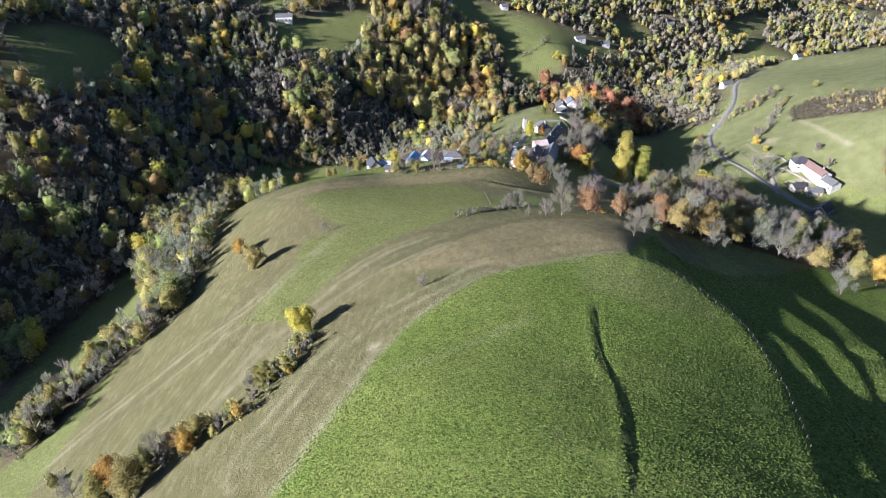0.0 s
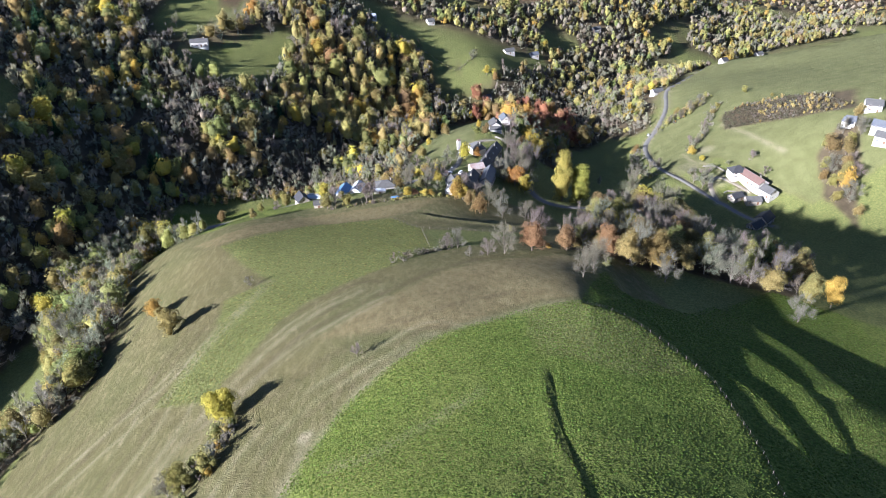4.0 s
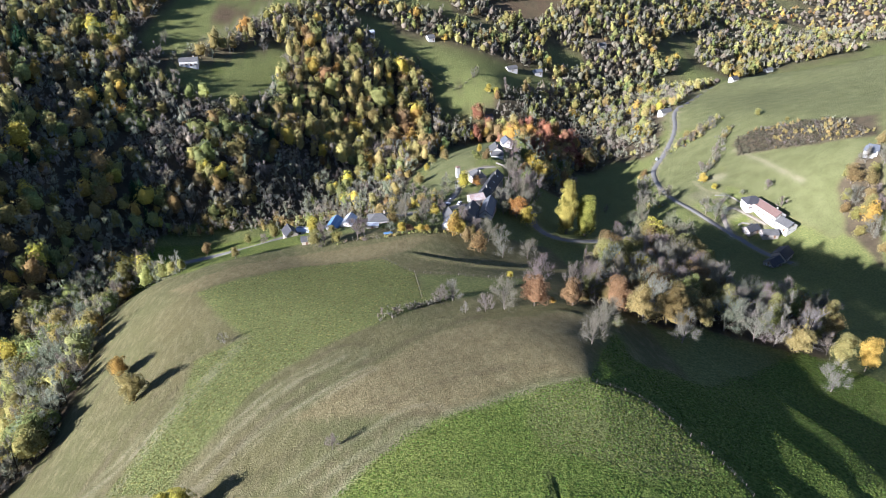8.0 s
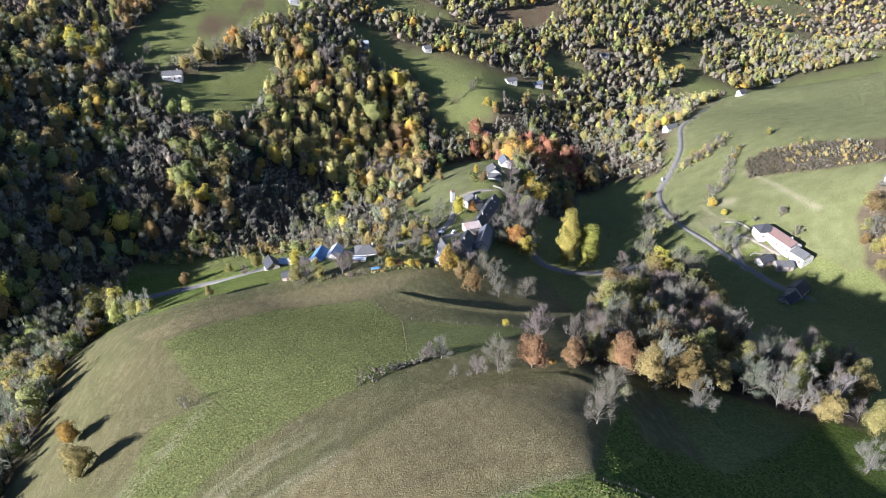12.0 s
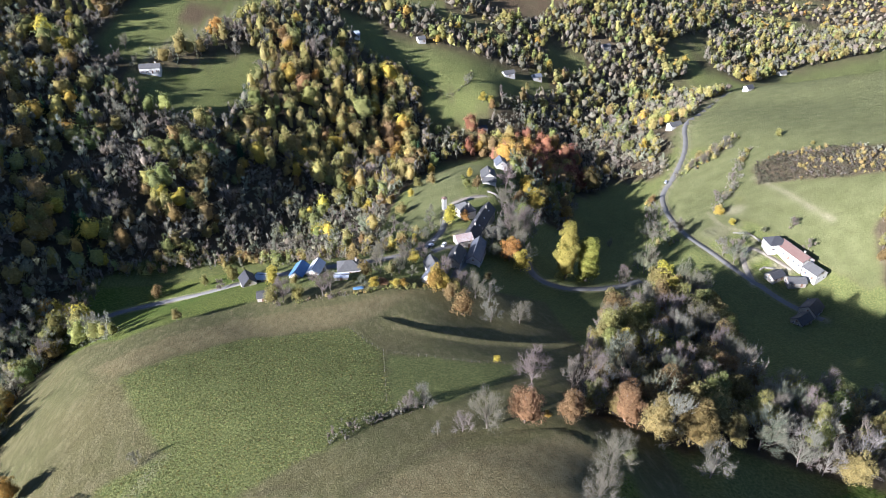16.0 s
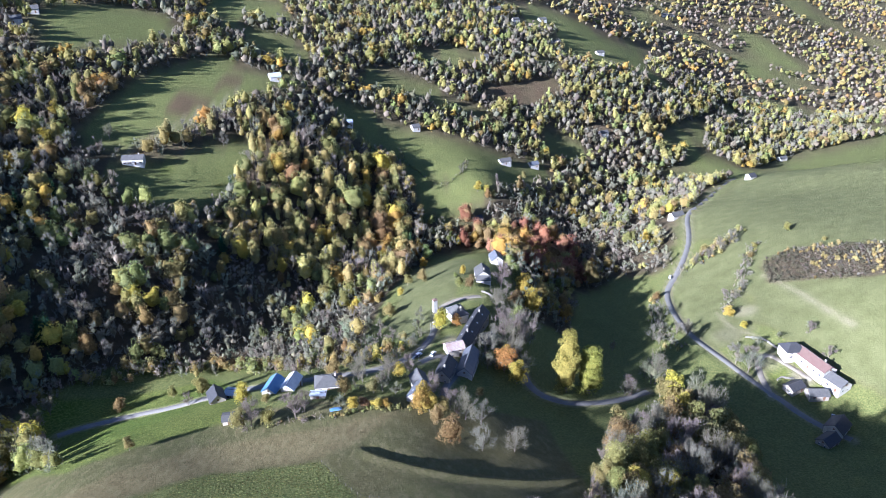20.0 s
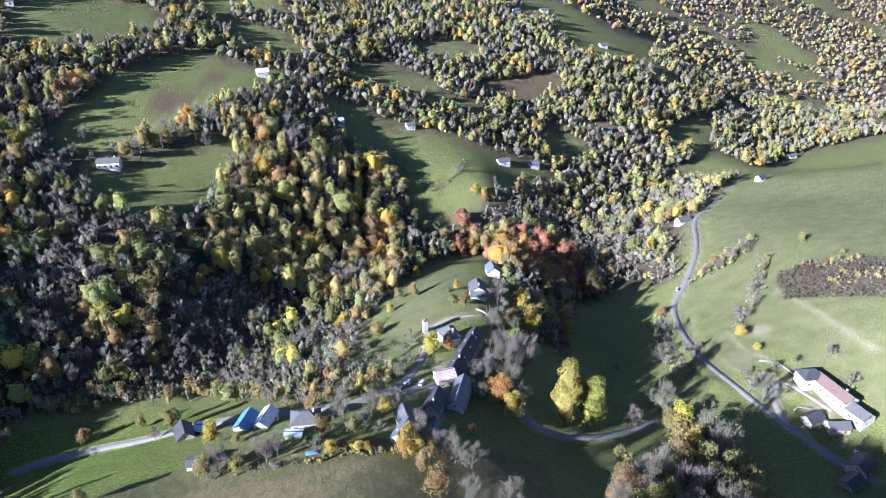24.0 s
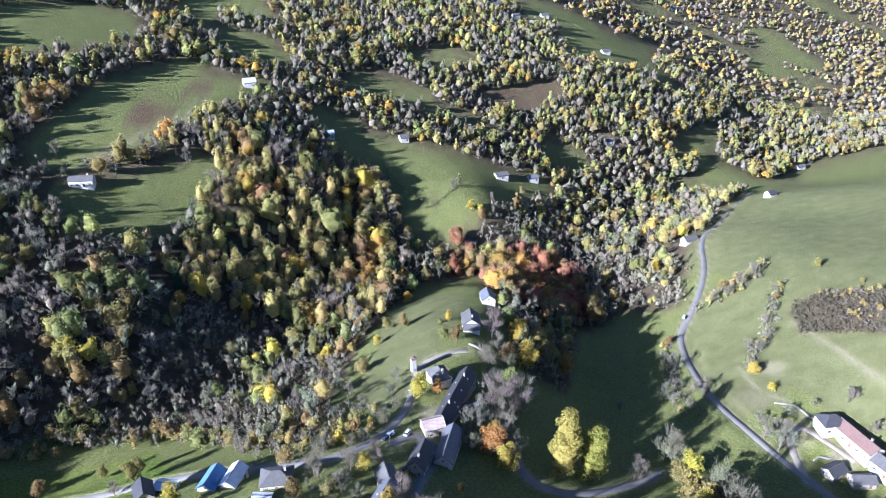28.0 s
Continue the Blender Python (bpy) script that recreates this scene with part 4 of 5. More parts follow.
def leaf_cloud(rng, n, lobes, size):
    """Small leaf clumps, one triangle each, on the open shells of uneven lobes (x, y, z, radius, squash)."""
    lb = np.array(lobes)
    w = lb[:, 3] ** 2
    m = n * 3
    pick = rng.choice(len(lb), m, p=w / w.sum())
    d = unit(rng.normal(size=(m, 3)))
    d[:, 2] = np.where(d[:, 2] < -0.45, -d[:, 2], d[:, 2])
    L = lb[pick]
    r = L[:, 3] * rng.uniform(0.8, 1.24, m)
    c = L[:, :3] + d * r[:, None] * np.stack([np.ones(m), np.ones(m), L[:, 4]], 1)
    deep = np.zeros(m)
    for x, y, z, rad, flat in lobes:
        e = (c - (x, y, z)) / (rad, rad, rad * flat)
        deep = np.maximum(deep, 0.84 - np.linalg.norm(e, axis=1))
    order = np.argsort(deep, kind="stable")[:n]
    c, d = c[order], d[order]
    nrm = unit(d + (0, 0, 0.2) + rng.normal(size=(n, 3)) * 0.5)
    s = unit(np.cross(nrm, rng.normal(size=(n, 3))))
    u = np.cross(nrm, s)
    h = size * rng.uniform(0.6, 1.3, (n, 1))
    j = rng.uniform(0.7, 1.3, (n, 3, 1))
    co = np.stack([c + s * h * 1.2 * j[:, 0], c + (u - s * 0.6) * h * j[:, 1], c - (u + s * 0.6) * h * j[:, 2]], 1)
    return co.reshape(-1, 3), np.arange(n * 3).reshape(n, 3)


def lobes_for(rng, shape, n=9):
    """Lobes of a crown one unit high: a few large ones in the middle, smaller ones round them."""
    if shape == "cone":
        return [(0, 0, 0.12 + 0.82 * k / (n - 1), 0.2 * (1.04 - k / (n - 1)), 0.5) for k in range(n)]
    if shape == "low":
        return [(0.3 * rng.normal(), 0.3 * rng.normal(), rng.uniform(0.25, 0.55), rng.uniform(0.22, 0.36), 0.8) for _ in range(n)]
    if shape == "round":
        out = [(rng.normal() * 0.04, rng.normal() * 0.04, 0.42, 0.25, 1.2), (rng.normal() * 0.08, rng.normal() * 0.08, 0.7, 0.17, 1.15)]
        wide, low, high, r0, r1 = 0.27, 0.16, 0.9, 0.075, 0.15
    elif shape == "tall":
        out = [(0, 0, 0.34, 0.17, 1.3), (rng.normal() * 0.03, rng.normal() * 0.03, 0.56, 0.15, 1.3), (rng.normal() * 0.03, 0, 0.8, 0.085, 1.6)]
        wide, low, high, r0, r1 = 0.15, 0.2, 0.84, 0.05, 0.1
    else:
        out = [(rng.normal() * 0.012, rng.normal() * 0.012, 0.16 + 0.17 * k, (0.085, 0.11, 0.115, 0.1, 0.075)[k], 1.5) for k in range(5)]
        wide, low, high, r0, r1 = 0.11, 0.08, 0.92, 0.035, 0.07
    while len(out) < n:
        a, k = rng.uniform(0, 2 * np.pi), rng.uniform(0, 1)
        r = wide * np.sqrt(max(0.0, 1.0 - (1.7 * k - 0.7) ** 2)) * rng.uniform(0.75, 1.15)
        out.append((r * np.cos(a), r * np.sin(a), low + (high - low) * k, rng.uniform(r0, r1), 1.0))
    return out


def wood_frame(rng, limbs, spread_out, top=0.85):
    """Trunk and limbs of a tree one unit high."""
    lean = rng.normal(size=2) * 0.02
    parts = [prism((0, 0, -0.05), (lean[0], lean[1], 0.3), 0.02, 0.015, 5), prism((lean[0], lean[1], 0.3), (lean[0] * 2, lean[1] * 2, top), 0.015, 0.004, 4)]
    for k in range(limbs):
        a, z = 2.4 * k + rng.uniform(0, 0.8), rng.uniform(0.18, 0.5)
        out = spread_out * rng.uniform(0.6, 1.0) * (1.15 - z * 0.7)
        b = np.array((np.cos(a) * out, np.sin(a) * out, min(0.95, z + out * rng.uniform(0.9, 1.7))))
        m = np.array((np.cos(a) * out * 0.45, np.sin(a) * out * 0.45, z + (b[2] - z) * 0.36))
        parts += [prism((lean[0], lean[1], z), m, 0.007, 0.005, 3), prism(m, b, 0.005, 0.0015, 3)]
    return join(parts)


def sprays(rng, lobes, n, width, steps):
    """A leafless crown: boughs that fan out from the stem, branches off them, and fine twigs that end on the lobes' shells."""
    lb = np.array(lobes)

    def slivers(a, b, wide):
        s = unit(np.cross(b - a, rng.normal(size=a.shape))) * wide
        bow = rng.normal(size=a.shape) * 0.07 * np.linalg.norm(b - a, axis=1)[:, None]
        return np.stack([a - s, a + s, b + bow], 1).reshape(-1, 3)
    out = []
    hubs_n = min(max(10, n // 60), n // 2)
    w = lb[:, 3] ** 2
    pick = rng.choice(len(lb), hubs_n, p=w / w.sum())
    d = unit(rng.normal(size=(hubs_n, 3)) + (0, 0, 0.5))
    hubs = lb[pick, :3] + d * (lb[pick, 3] * rng.uniform(0.2, 0.75, hubs_n))[:, None]
    stem = np.column_stack([np.zeros((hubs_n, 2)), np.clip(hubs[:, 2] * rng.uniform(0.3, 0.6, hubs_n), 0.1, 0.6)])
    out.append(slivers(stem, hubs, width * (2.6 if n > 600 else 1.3)))
    roots, count = hubs, n - hubs_n
    for step in range(steps):
        m = count if step == steps - 1 else max(1, n // 6)
        count -= m
        pick = rng.integers(0, len(roots), m)
        a = roots[pick]
        way = a - (0, 0, 0.25)
        ln = (0.1 if step == steps - 1 else 0.13) * rng.uniform(0.5, 1.4, (m, 1))
        b = a + unit(unit(way) * 0.8 + (0, 0, 0.5) + rng.normal(size=(m, 3)) * 0.55) * ln
        out.append(slivers(a, b, width * (1.0 if step == steps - 1 else 1.6)))
        u = rng.uniform(0.3, 1.0, (m, 1))
        roots = a * (1 - u) + b * u
    co = np.concatenate(out)
    return co, np.arange(len(co)).reshape(-1, 3)


SHAPES = {"bare": "round", "lichen": "round", "yellow": "round", "golden": "round", "olive": "round", "orange": "round", "rust": "round", "poplar": "column", "spruce": "cone", "red": "round", "birch": "tall", "heath": "low", "bramble": "low"}
FEATHERY = ("bare", "lichen", "heath", "bramble")


def model(seed, kind, leaves, size, rounds):
    """Wood, crown and the share of the crown's corners that are its inner mass, of one tree one unit high."""
    rng = np.random.default_rng(seed)
    shape = SHAPES[kind]
    big = leaves > 600
    stick = tri(prism((0, 0, -0.05), (0, 0, 0.7), 0.014, 0.005, 3))
    many = {"column": 26, "cone": 12, "tall": 13, "low": 8}.get(shape, 14)
    lobes = lobes_for(rng, shape, many if leaves > 60 else 7)
    if kind in FEATHERY:
        wood = tri(wood_frame(rng, 9, 0.3)) if big else stick
        crown = sprays(rng, lobes, leaves, size, 3 if big else 2)
        if not big or kind != "bare":
            inner = hull(rng, lobes, max(1, rounds - 1), 0.46 if leaves > 100 or shape == "low" else 0.75)
            return wood, join([inner, crown]), len(inner[0])
        return wood, crown, 0
    wood = tri(wood_frame(rng, 5 if shape == "round" else 2, 0.26 if shape == "round" else 0.1, 0.8)) if big else stick
    inner = hull(rng, lobes, rounds, 0.86 if big else 0.9)
    return wood, join([inner, leaf_cloud(rng, leaves, lobes, size)]), len(inner[0])


def tinted(rng, kind, n=1):
    c = np.array(TINTS[kind])
    return np.clip(c * rng.uniform(0.75, 1.2, (n, 1)) * rng.uniform(0.94, 1.06, (n, 3)), 0.004, 0.8)


NAMES = {"yellow": "broadleaf tree in bright yellow autumn leaf", "golden": "broadleaf tree in dull golden-olive autumn leaf", "olive": "broadleaf tree still in olive-green leaf", "orange": "broadleaf tree in orange autumn leaf", "rust": "tree with thinning rust-brown leaves", "bare": "leafless grey tree with fine pale twigs", "poplar": "very tall columnar poplar in yellow-green leaf", "lichen": "tree with dense grey-green lichened twigs"}
TREE_KINDS = {}
# Shade and wood inside a crown, put into the tint of its inner mass.
INNER_SHADE = np.array((0.85, 0.8, 0.75))


def tree_masters(kind, near):
    """Three meshes of a kind, one metre high, shared by all the trees of that kind; those on the near hill are finer."""
    if (kind, near) not in TREE_KINDS:
        made = []
        for v in range(3):
            rng = np.random.default_rng(40 + v)
            if kind in FEATHERY:
                fine = (3400, 0.0019, 3) if near else (2100, 0.0028, 2)
            elif kind == "poplar":
                fine = (4500, 0.0085, 3)
            else:
                fine = (3000, 0.0135, 3) if near else (1000, 0.023, 2)
            wood, crown, inner = model(len(TREE_KINDS) * 10 + v, kind, *fine)
            tint = np.repeat(tinted(rng, kind), len(crown[0]), 0)
            tint[:inner] *= INNER_SHADE
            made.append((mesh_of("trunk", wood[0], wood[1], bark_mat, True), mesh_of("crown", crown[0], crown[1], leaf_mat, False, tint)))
        TREE_KINDS[kind, near] = made
    return TREE_KINDS[kind, near]


tree_rng = np.random.default_rng(7)


def plant(kind, x, y, h, group="", z=None):
    """One standing tree with its trunk and crown."""
    h = h * (1.1 if h < 4.2 else 1.35 if kind != "poplar" else 1.0)
    low = h < 4.7 and kind != "bare"
    trunk, crown = tree_masters(kind, y < 345 and h > 5)[int(tree_rng.integers(3))]
    top = new("shrub" if low else "tree")
    wide = tree_rng.uniform(0.92, 1.2) * ((1.0 if h > 32 else 1.55) if kind == "poplar" else 1.0) * (1.35 if low else 1.0) * (0.85 if h > 14 and kind != "poplar" else 1.0)
    top.matrix_world = Matrix.LocRotScale((x, y, (float(lie(x, y)) if z is None else z) - 0.02 * h), Euler((0, 0, tree_rng.uniform(0, 6.28))), (h * wide, h * wide, h))
    for name, me in (("trunk", trunk), ("crown", crown)):
        new(name, me).parent = top
    tagged(top, NAMES[kind].replace("tree", "shrub") if low else NAMES[kind], "shrub" if low else "tree", group)
    return top


def woodland(name, label, spots, kinds, heights, leaves, size, rounds, seed, wide=1.0):
    """Many trees as one mass: spots (n, 2), the mix of kinds, least and most height, leaf clumps a tree and their size."""
    rng = np.random.default_rng(seed)
    names, weights = list(kinds), np.array(list(kinds.values()), float)
    # kinds stand in loose groups
    drift = ripple(spots[:, 0], spots[:, 1], 9.0, seed) + 0.6 * ripple(spots[:, 0], spots[:, 1], 23.0, seed + 1.0) + rng.uniform(-0.55, 0.55, len(spots))
    rank = np.argsort(np.argsort(drift)) / max(1, len(spots))
    which = np.searchsorted(np.cumsum(weights / weights.sum()), rank, side="right").clip(0, len(names) - 1)
    zs = lie(spots[:, 0], spots[:, 1])
    cos, fcs, tts, n = [], [], [], 0
    for k, kind in enumerate(names):
        for v in range(4):
            sel = np.flatnonzero((which == k) & (np.arange(len(spots)) % 4 == v))
            if not len(sel):
                continue
            wood, crown, inner = model(seed * 100 + k * 4 + v, kind, int(leaves * (1.6 if kind in FEATHERY else 1.0)), size * (0.33 if kind in FEATHERY else 1.0), rounds)
            co, f = join([wood, crown])
            m, w = len(sel), len(wood[0])
            h = rng.uniform(heights[0], heights[1], m) * rng.choice((0.6, 0.8, 1.0, 1.0, 1.18), m) * (1.25 if kind == "spruce" else 1.0)
            a, wd = rng.uniform(0, 6.28, m), rng.uniform(0.75, 1.15, m) * h * wide
            ca, sa = np.cos(a) * wd, np.sin(a) * wd
            p = np.stack([spots[sel, 0, None] + ca[:, None] * co[:, 0] - sa[:, None] * co[:, 1], spots[sel, 1, None] + sa[:, None] * co[:, 0] + ca[:, None] * co[:, 1], zs[sel, None] - 0.3 + h[:, None] * co[:, 2]], 2)
            cos.append(p.reshape(-1, 3))
            fcs.append((f[None] + np.arange(m)[:, None, None] * len(co)).reshape(-1, 3) + n)
            t = np.repeat((tinted(rng, kind, m) * (1.3 if leaves < 100 else 1.5 if leaves < 600 else 1.2) * (1.0 if kind in FEATHERY else 1.1))[:, None], len(co), 1)
            t[:, w:w + inner] *= INNER_SHADE
            t[:, :w] = (0.09, 0.075, 0.06)
            tts.append(t.reshape(-1, 3))
            n += m * len(co)
    if n:
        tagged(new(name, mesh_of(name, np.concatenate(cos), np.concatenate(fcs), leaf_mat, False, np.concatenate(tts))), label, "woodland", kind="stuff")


def scatter(cell, x0, x1, y0, y1, seed, keep):
    """Jittered spots, one to a cell, where keep(x, y) holds."""
    rng = np.random.default_rng(seed)
    gx, gy = np.meshgrid(np.arange(x0, x1, cell), np.arange(y0, y1, cell), indexing="ij")
    x = gx.ravel() + rng.uniform(0, cell, gx.size)
    y = gy.ravel() + rng.uniform(0, cell, gx.size)
    ok = keep(x, y)
    return np.column_stack([x[ok], y[ok]])


def near_road(x, y, gap):
    out = np.zeros(x.shape, bool)
    for line, half in ROADS:
        out |= along(line, x, y)[0] < half + gap
    return out


def wooded(x, y):
    ok = inside(MAIN_WOOD, x, y) & ~clearing(x, y) & (x > -70 - 0.56 * y) & (x < 150 + 0.7 * y)
    for poly in MEADOWS + [RED_FIELD, EAST_PASTURE]:
        ok &= ~inside(poly, x, y)
    return ok & ~near_road(x, y, 2.5)


def not_by_house(x, y):
    ok = np.ones(x.shape, bool)
    for hx, hy, r in HOUSE_SPOTS:
        ok &= np.hypot(x - hx, y - hy) > r
    return ok


MIX_DARK = {"bare": 40, "rust": 9, "lichen": 22, "golden": 13, "olive": 12, "yellow": 2, "orange": 2, "spruce": 1.5}
MIX_BIRCH = {"bare": 16, "golden": 14, "birch": 46, "yellow": 4, "olive": 9, "orange": 4, "rust": 7}
MIX_FAR = {"bare": 40, "birch": 13, "golden": 16, "lichen": 17, "olive": 5, "rust": 7, "orange": 3}
MIX_RED = {"red": 50, "rust": 25, "orange": 14, "golden": 11}
MIX_VALLEY = {"bare": 38, "lichen": 38, "golden": 10, "olive": 9, "rust": 3, "yellow": 2}


def zone(x, y):
    """0 dark slope, 1 birch knoll, 2 upper woods, 3 red beeches, 4 valley."""
    z = np.where(y > 640, 2, 0)
    z = np.where((x > -75) & (x < 45) & (y > 560) & (y < 700), 1, z)
    z = np.where((x > 60) & (x < 330) & (y < 760), 4, z)
    z = np.where((x > 88) & (x < 180) & (y > 568) & (y < 668), 3, z)
    return np.where((x > -70) & (x < 70) & (y < 560), 4, z)


near_spots = scatter(6.7, -420, 330, 90, 700, 11, lambda x, y: wooded(x, y) & not_by_house(x, y))
zn = zone(near_spots[:, 0], near_spots[:, 1])
woodland("woodland", "dense mixed autumn wood, half leafless, on the dark slope", near_spots[zn == 0], MIX_DARK, (10, 18), 255, 0.025, 2, 21)
woodland("woodland", "pale yellow birch wood on a knoll", near_spots[zn == 1], MIX_BIRCH, (13, 21), 400, 0.0185, 2, 22)
woodland("woodland", "mixed autumn wood of yellow, orange and bare trees", near_spots[zn == 2], MIX_FAR, (10, 17), 280, 0.024, 2, 23)
woodland("woodland", "rust-red beech wood in the ravine", near_spots[zn == 3], MIX_RED, (12, 19), 460, 0.019, 2, 24)
woodland("woodland", "grey leafless wood along the stream", near_spots[zn == 4], MIX_VALLEY, (8, 14), 300, 0.024, 2, 25)
mid_spots = scatter(6.4, -560, 800, 700, 1150, 12, lambda x, y: wooded(x, y) & not_by_house(x, y))
woodland("woodland", "autumn woods of gold, grey and orange across the valley", mid_spots, MIX_FAR, (8, 15), 40, 0.058, 1, 26, 1.12)
far_spots = scatter(13.5, -1300, 1500, 1150, 2500, 13, wooded)
woodland("woodland", "far autumn woods on the hills", far_spots, MIX_FAR, (9, 15), 5, 0.12, 1, 27, 1.4)

dim_spots = scatter(46.0, -1500, 2600, 2500, 4300, 18, wooded)
woodland("woodland", "woods on the most distant slopes", dim_spots, MIX_FAR, (10, 16), 4, 0.12, 1, 32, 1.8)
belt_spots = scatter(4.8, -175, -80, 150, 420, 14, lambda x, y: inside(EDGE_BELT, x, y) & ~near_road(x, y, 2.0))
woodland("woodland", "belt of olive, golden and bare trees along the hill's edge", belt_spots, {"lichen": 32, "olive": 22, "golden": 24, "bare": 18, "orange": 2, "yellow": 2}, (9, 15), 420, 0.022, 2, 28)
scrub_spots = scatter(3.7, -60, 120, 380, 520, 15, lambda x, y: inside(SPUR_SCRUB, x, y) & ~near_road(x, y, 2.0) & not_by_house(x, y))
woodland("scrub", "grey leafless scrub on the slope below the village", scrub_spots, {"bare": 36, "lichen": 34, "golden": 20, "yellow": 5, "rust": 5}, (3, 7), 190, 0.035, 1, 29)
heath_spots = scatter(1.8, 250, 310, 440, 530, 16, lambda x, y: inside(HEATH, x, y))
woodland("heath", "dark leafless heath scrub across the hillside", heath_spots, {"heath": 55, "bramble": 25, "golden": 12, "lichen": 8}, (1.4, 4.4), 62, 0.06, 1, 30)
# Trees that stand by themselves: x, y, height.
LICHEN_A = [(84.0, 427.7, 9.0), (89.5, 443.5, 10.0), (95.1, 454.8, 9.0), (90.3, 420.0, 11.0), (95.1, 417.7, 8.0), (90.6, 456.3, 8.0), (96.5, 439.3, 11.0), (86.5, 415.3, 6.0), (70.7, 414.3, 5.5), (75.7, 412.2, 6.0), (101.1, 474.7, 8.0), (90.8, 477.1, 7.0), (97.6, 488.8, 7.0), (43.8, 449.1, 4.2), (46.1, 437.2, 4.0), (41.3, 429.8, 4.5), (36.7, 426.1, 4.5), (31.7, 438.5, 5.0), (25.8, 458.4, 5.5), (20.0, 468.4, 5.5), (48.4, 456.4, 3.6), (19.7, 438.3, 5.5), (13.5, 466.5, 5.5), (11.4, 448.6, 5.0), (208.9, 418.8, 10.0), (205.9, 426.0, 8.0), (222.1, 436.7, 5.0), (207.7, 436.1, 4.0), (161.4, 422.8, 12.0), (160.7, 431.3, 8.0)]
LICHEN_B = [(147.4, 412.0, 6.0), (143.7, 411.2, 5.5), (194.4, 471.7, 6.0), (200.4, 473.0, 5.0), (191.8, 482.0, 6.0), (182.5, 466.4, 5.0), (197.4, 515.0, 5.0), (234.0, 438.0, 3.5), (249.6, 436.9, 4.0)]
YELLOW_A = [(-43.0, 166.4, 8.0), (64.9, 252.2, 2.5), (57.9, 294.7, 3.0), (88.9, 406.7, 9.0), (-30.9, 383.0, 8.0), (14.9, 364.9, 5.0), (24.7, 366.3, 4.0), (45.4, 366.4, 7.0), (55.7, 585.9, 7.0), (75.6, 512.9, 5.0), (112.1, 507.6, 12.0), (112.6, 485.4, 14.0), (57.0, 444.1, 9.0), (37.5, 509.4, 5.0), (157.5, 381.4, 13.0), (167.5, 410.6, 10.0), (223.0, 471.2, 6.0), (223.0, 454.3, 4.0), (189.3, 797.9, 9.0), (115.2, 690.3, 6.0), (107.9, 691.3, 7.0), (-200.6, 657.4, 9.0), (-196.8, 626.1, 10.0), (27.2, 675.0, 8.0), (277.9, 378.9, 12.0), (168.8, 225.6, 11.0)]
GOLDEN_A = [(-76.9, 236.0, 9.0), (-50.1, 145.6, 6.0), (-66.8, 132.8, 6.0), (-80.4, 118.4, 9.0), (-115.4, 136.5, 4.0), (-91.2, 121.3, 8.0), (-73.4, 132.0, 5.0), (-57.8, 416.3, 8.0), (-21.1, 381.0, 4.0), (4.7, 403.5, 7.0), (-27.7, 360.0, 7.0), (-17.0, 361.2, 6.0), (47.8, 358.6, 7.0), (-64.7, 348.4, 5.0), (-100.0, 424.9, 6.0), (-60.2, 428.4, 6.0), (-76.3, 431.1, 5.0), (51.8, 522.3, 7.0), (125.0, 501.6, 13.0), (42.6, 530.4, 6.0), (30.1, 481.2, 7.0), (125.6, 371.7, 10.0), (160.8, 409.5, 8.0), (268.9, 537.1, 4.0), (291.9, 542.8, 5.0), (296.5, 510.4, 3.0), (248.6, 562.6, 6.0), (156.8, 742.4, 6.0), (1.0, 724.7, 8.0), (-197.0, 636.2, 9.0)]
GOLDEN_B = [(-88.6, 803.2, 10.0), (-140.4, 779.5, 8.0), (278.1, 382.6, 12.0), (163.5, 230.5, 9.0)]
ORANGE_A = [(-88.5, 255.4, 7.0), (-68.2, 127.3, 6.0), (-86.9, 123.2, 9.0), (43.6, 367.5, 10.0), (84.0, 414.3, 10.0), (28.2, 366.3, 4.0), (41.0, 365.2, 8.0), (137.0, 502.0, 11.0), (85.4, 420.5, 8.0), (64.5, 445.8, 6.0), (-9.5, 713.8, 9.0)]
BARE_A = [(-6.8, 175.1, 4.0), (-50.6, 255.1, 4.0), (-53.3, 144.4, 5.0), (-53.0, 134.0, 3.0), (-77.5, 129.3, 7.0), (-103.1, 126.6, 7.0), (-46.5, 151.8, 3.0), (-41.2, 160.0, 3.0), (30.7, 262.1, 6.0), (26.2, 261.0, 5.0), (33.6, 246.1, 4.0), (40.5, 246.7, 5.0), (47.3, 247.9, 9.0), (65.9, 275.9, 10.0), (80.3, 259.8, 9.0), (74.9, 226.9, 9.0), (66.8, 212.5, 8.5), (104.3, 231.3, 9.0), (145.1, 209.5, 8.0), (63.0, 341.2, 8.0), (75.3, 341.4, 8.0), (-6.9, 362.4, 9.0), (16.4, 393.0, 8.0), (47.0, 375.9, 9.0), (29.4, 393.7, 8.0), (18.6, 404.7, 8.0), (26.3, 381.7, 6.0), (-23.3, 360.7, 9.0), (-62.4, 409.1, 5.0), (29.0, 408.9, 5.0)]
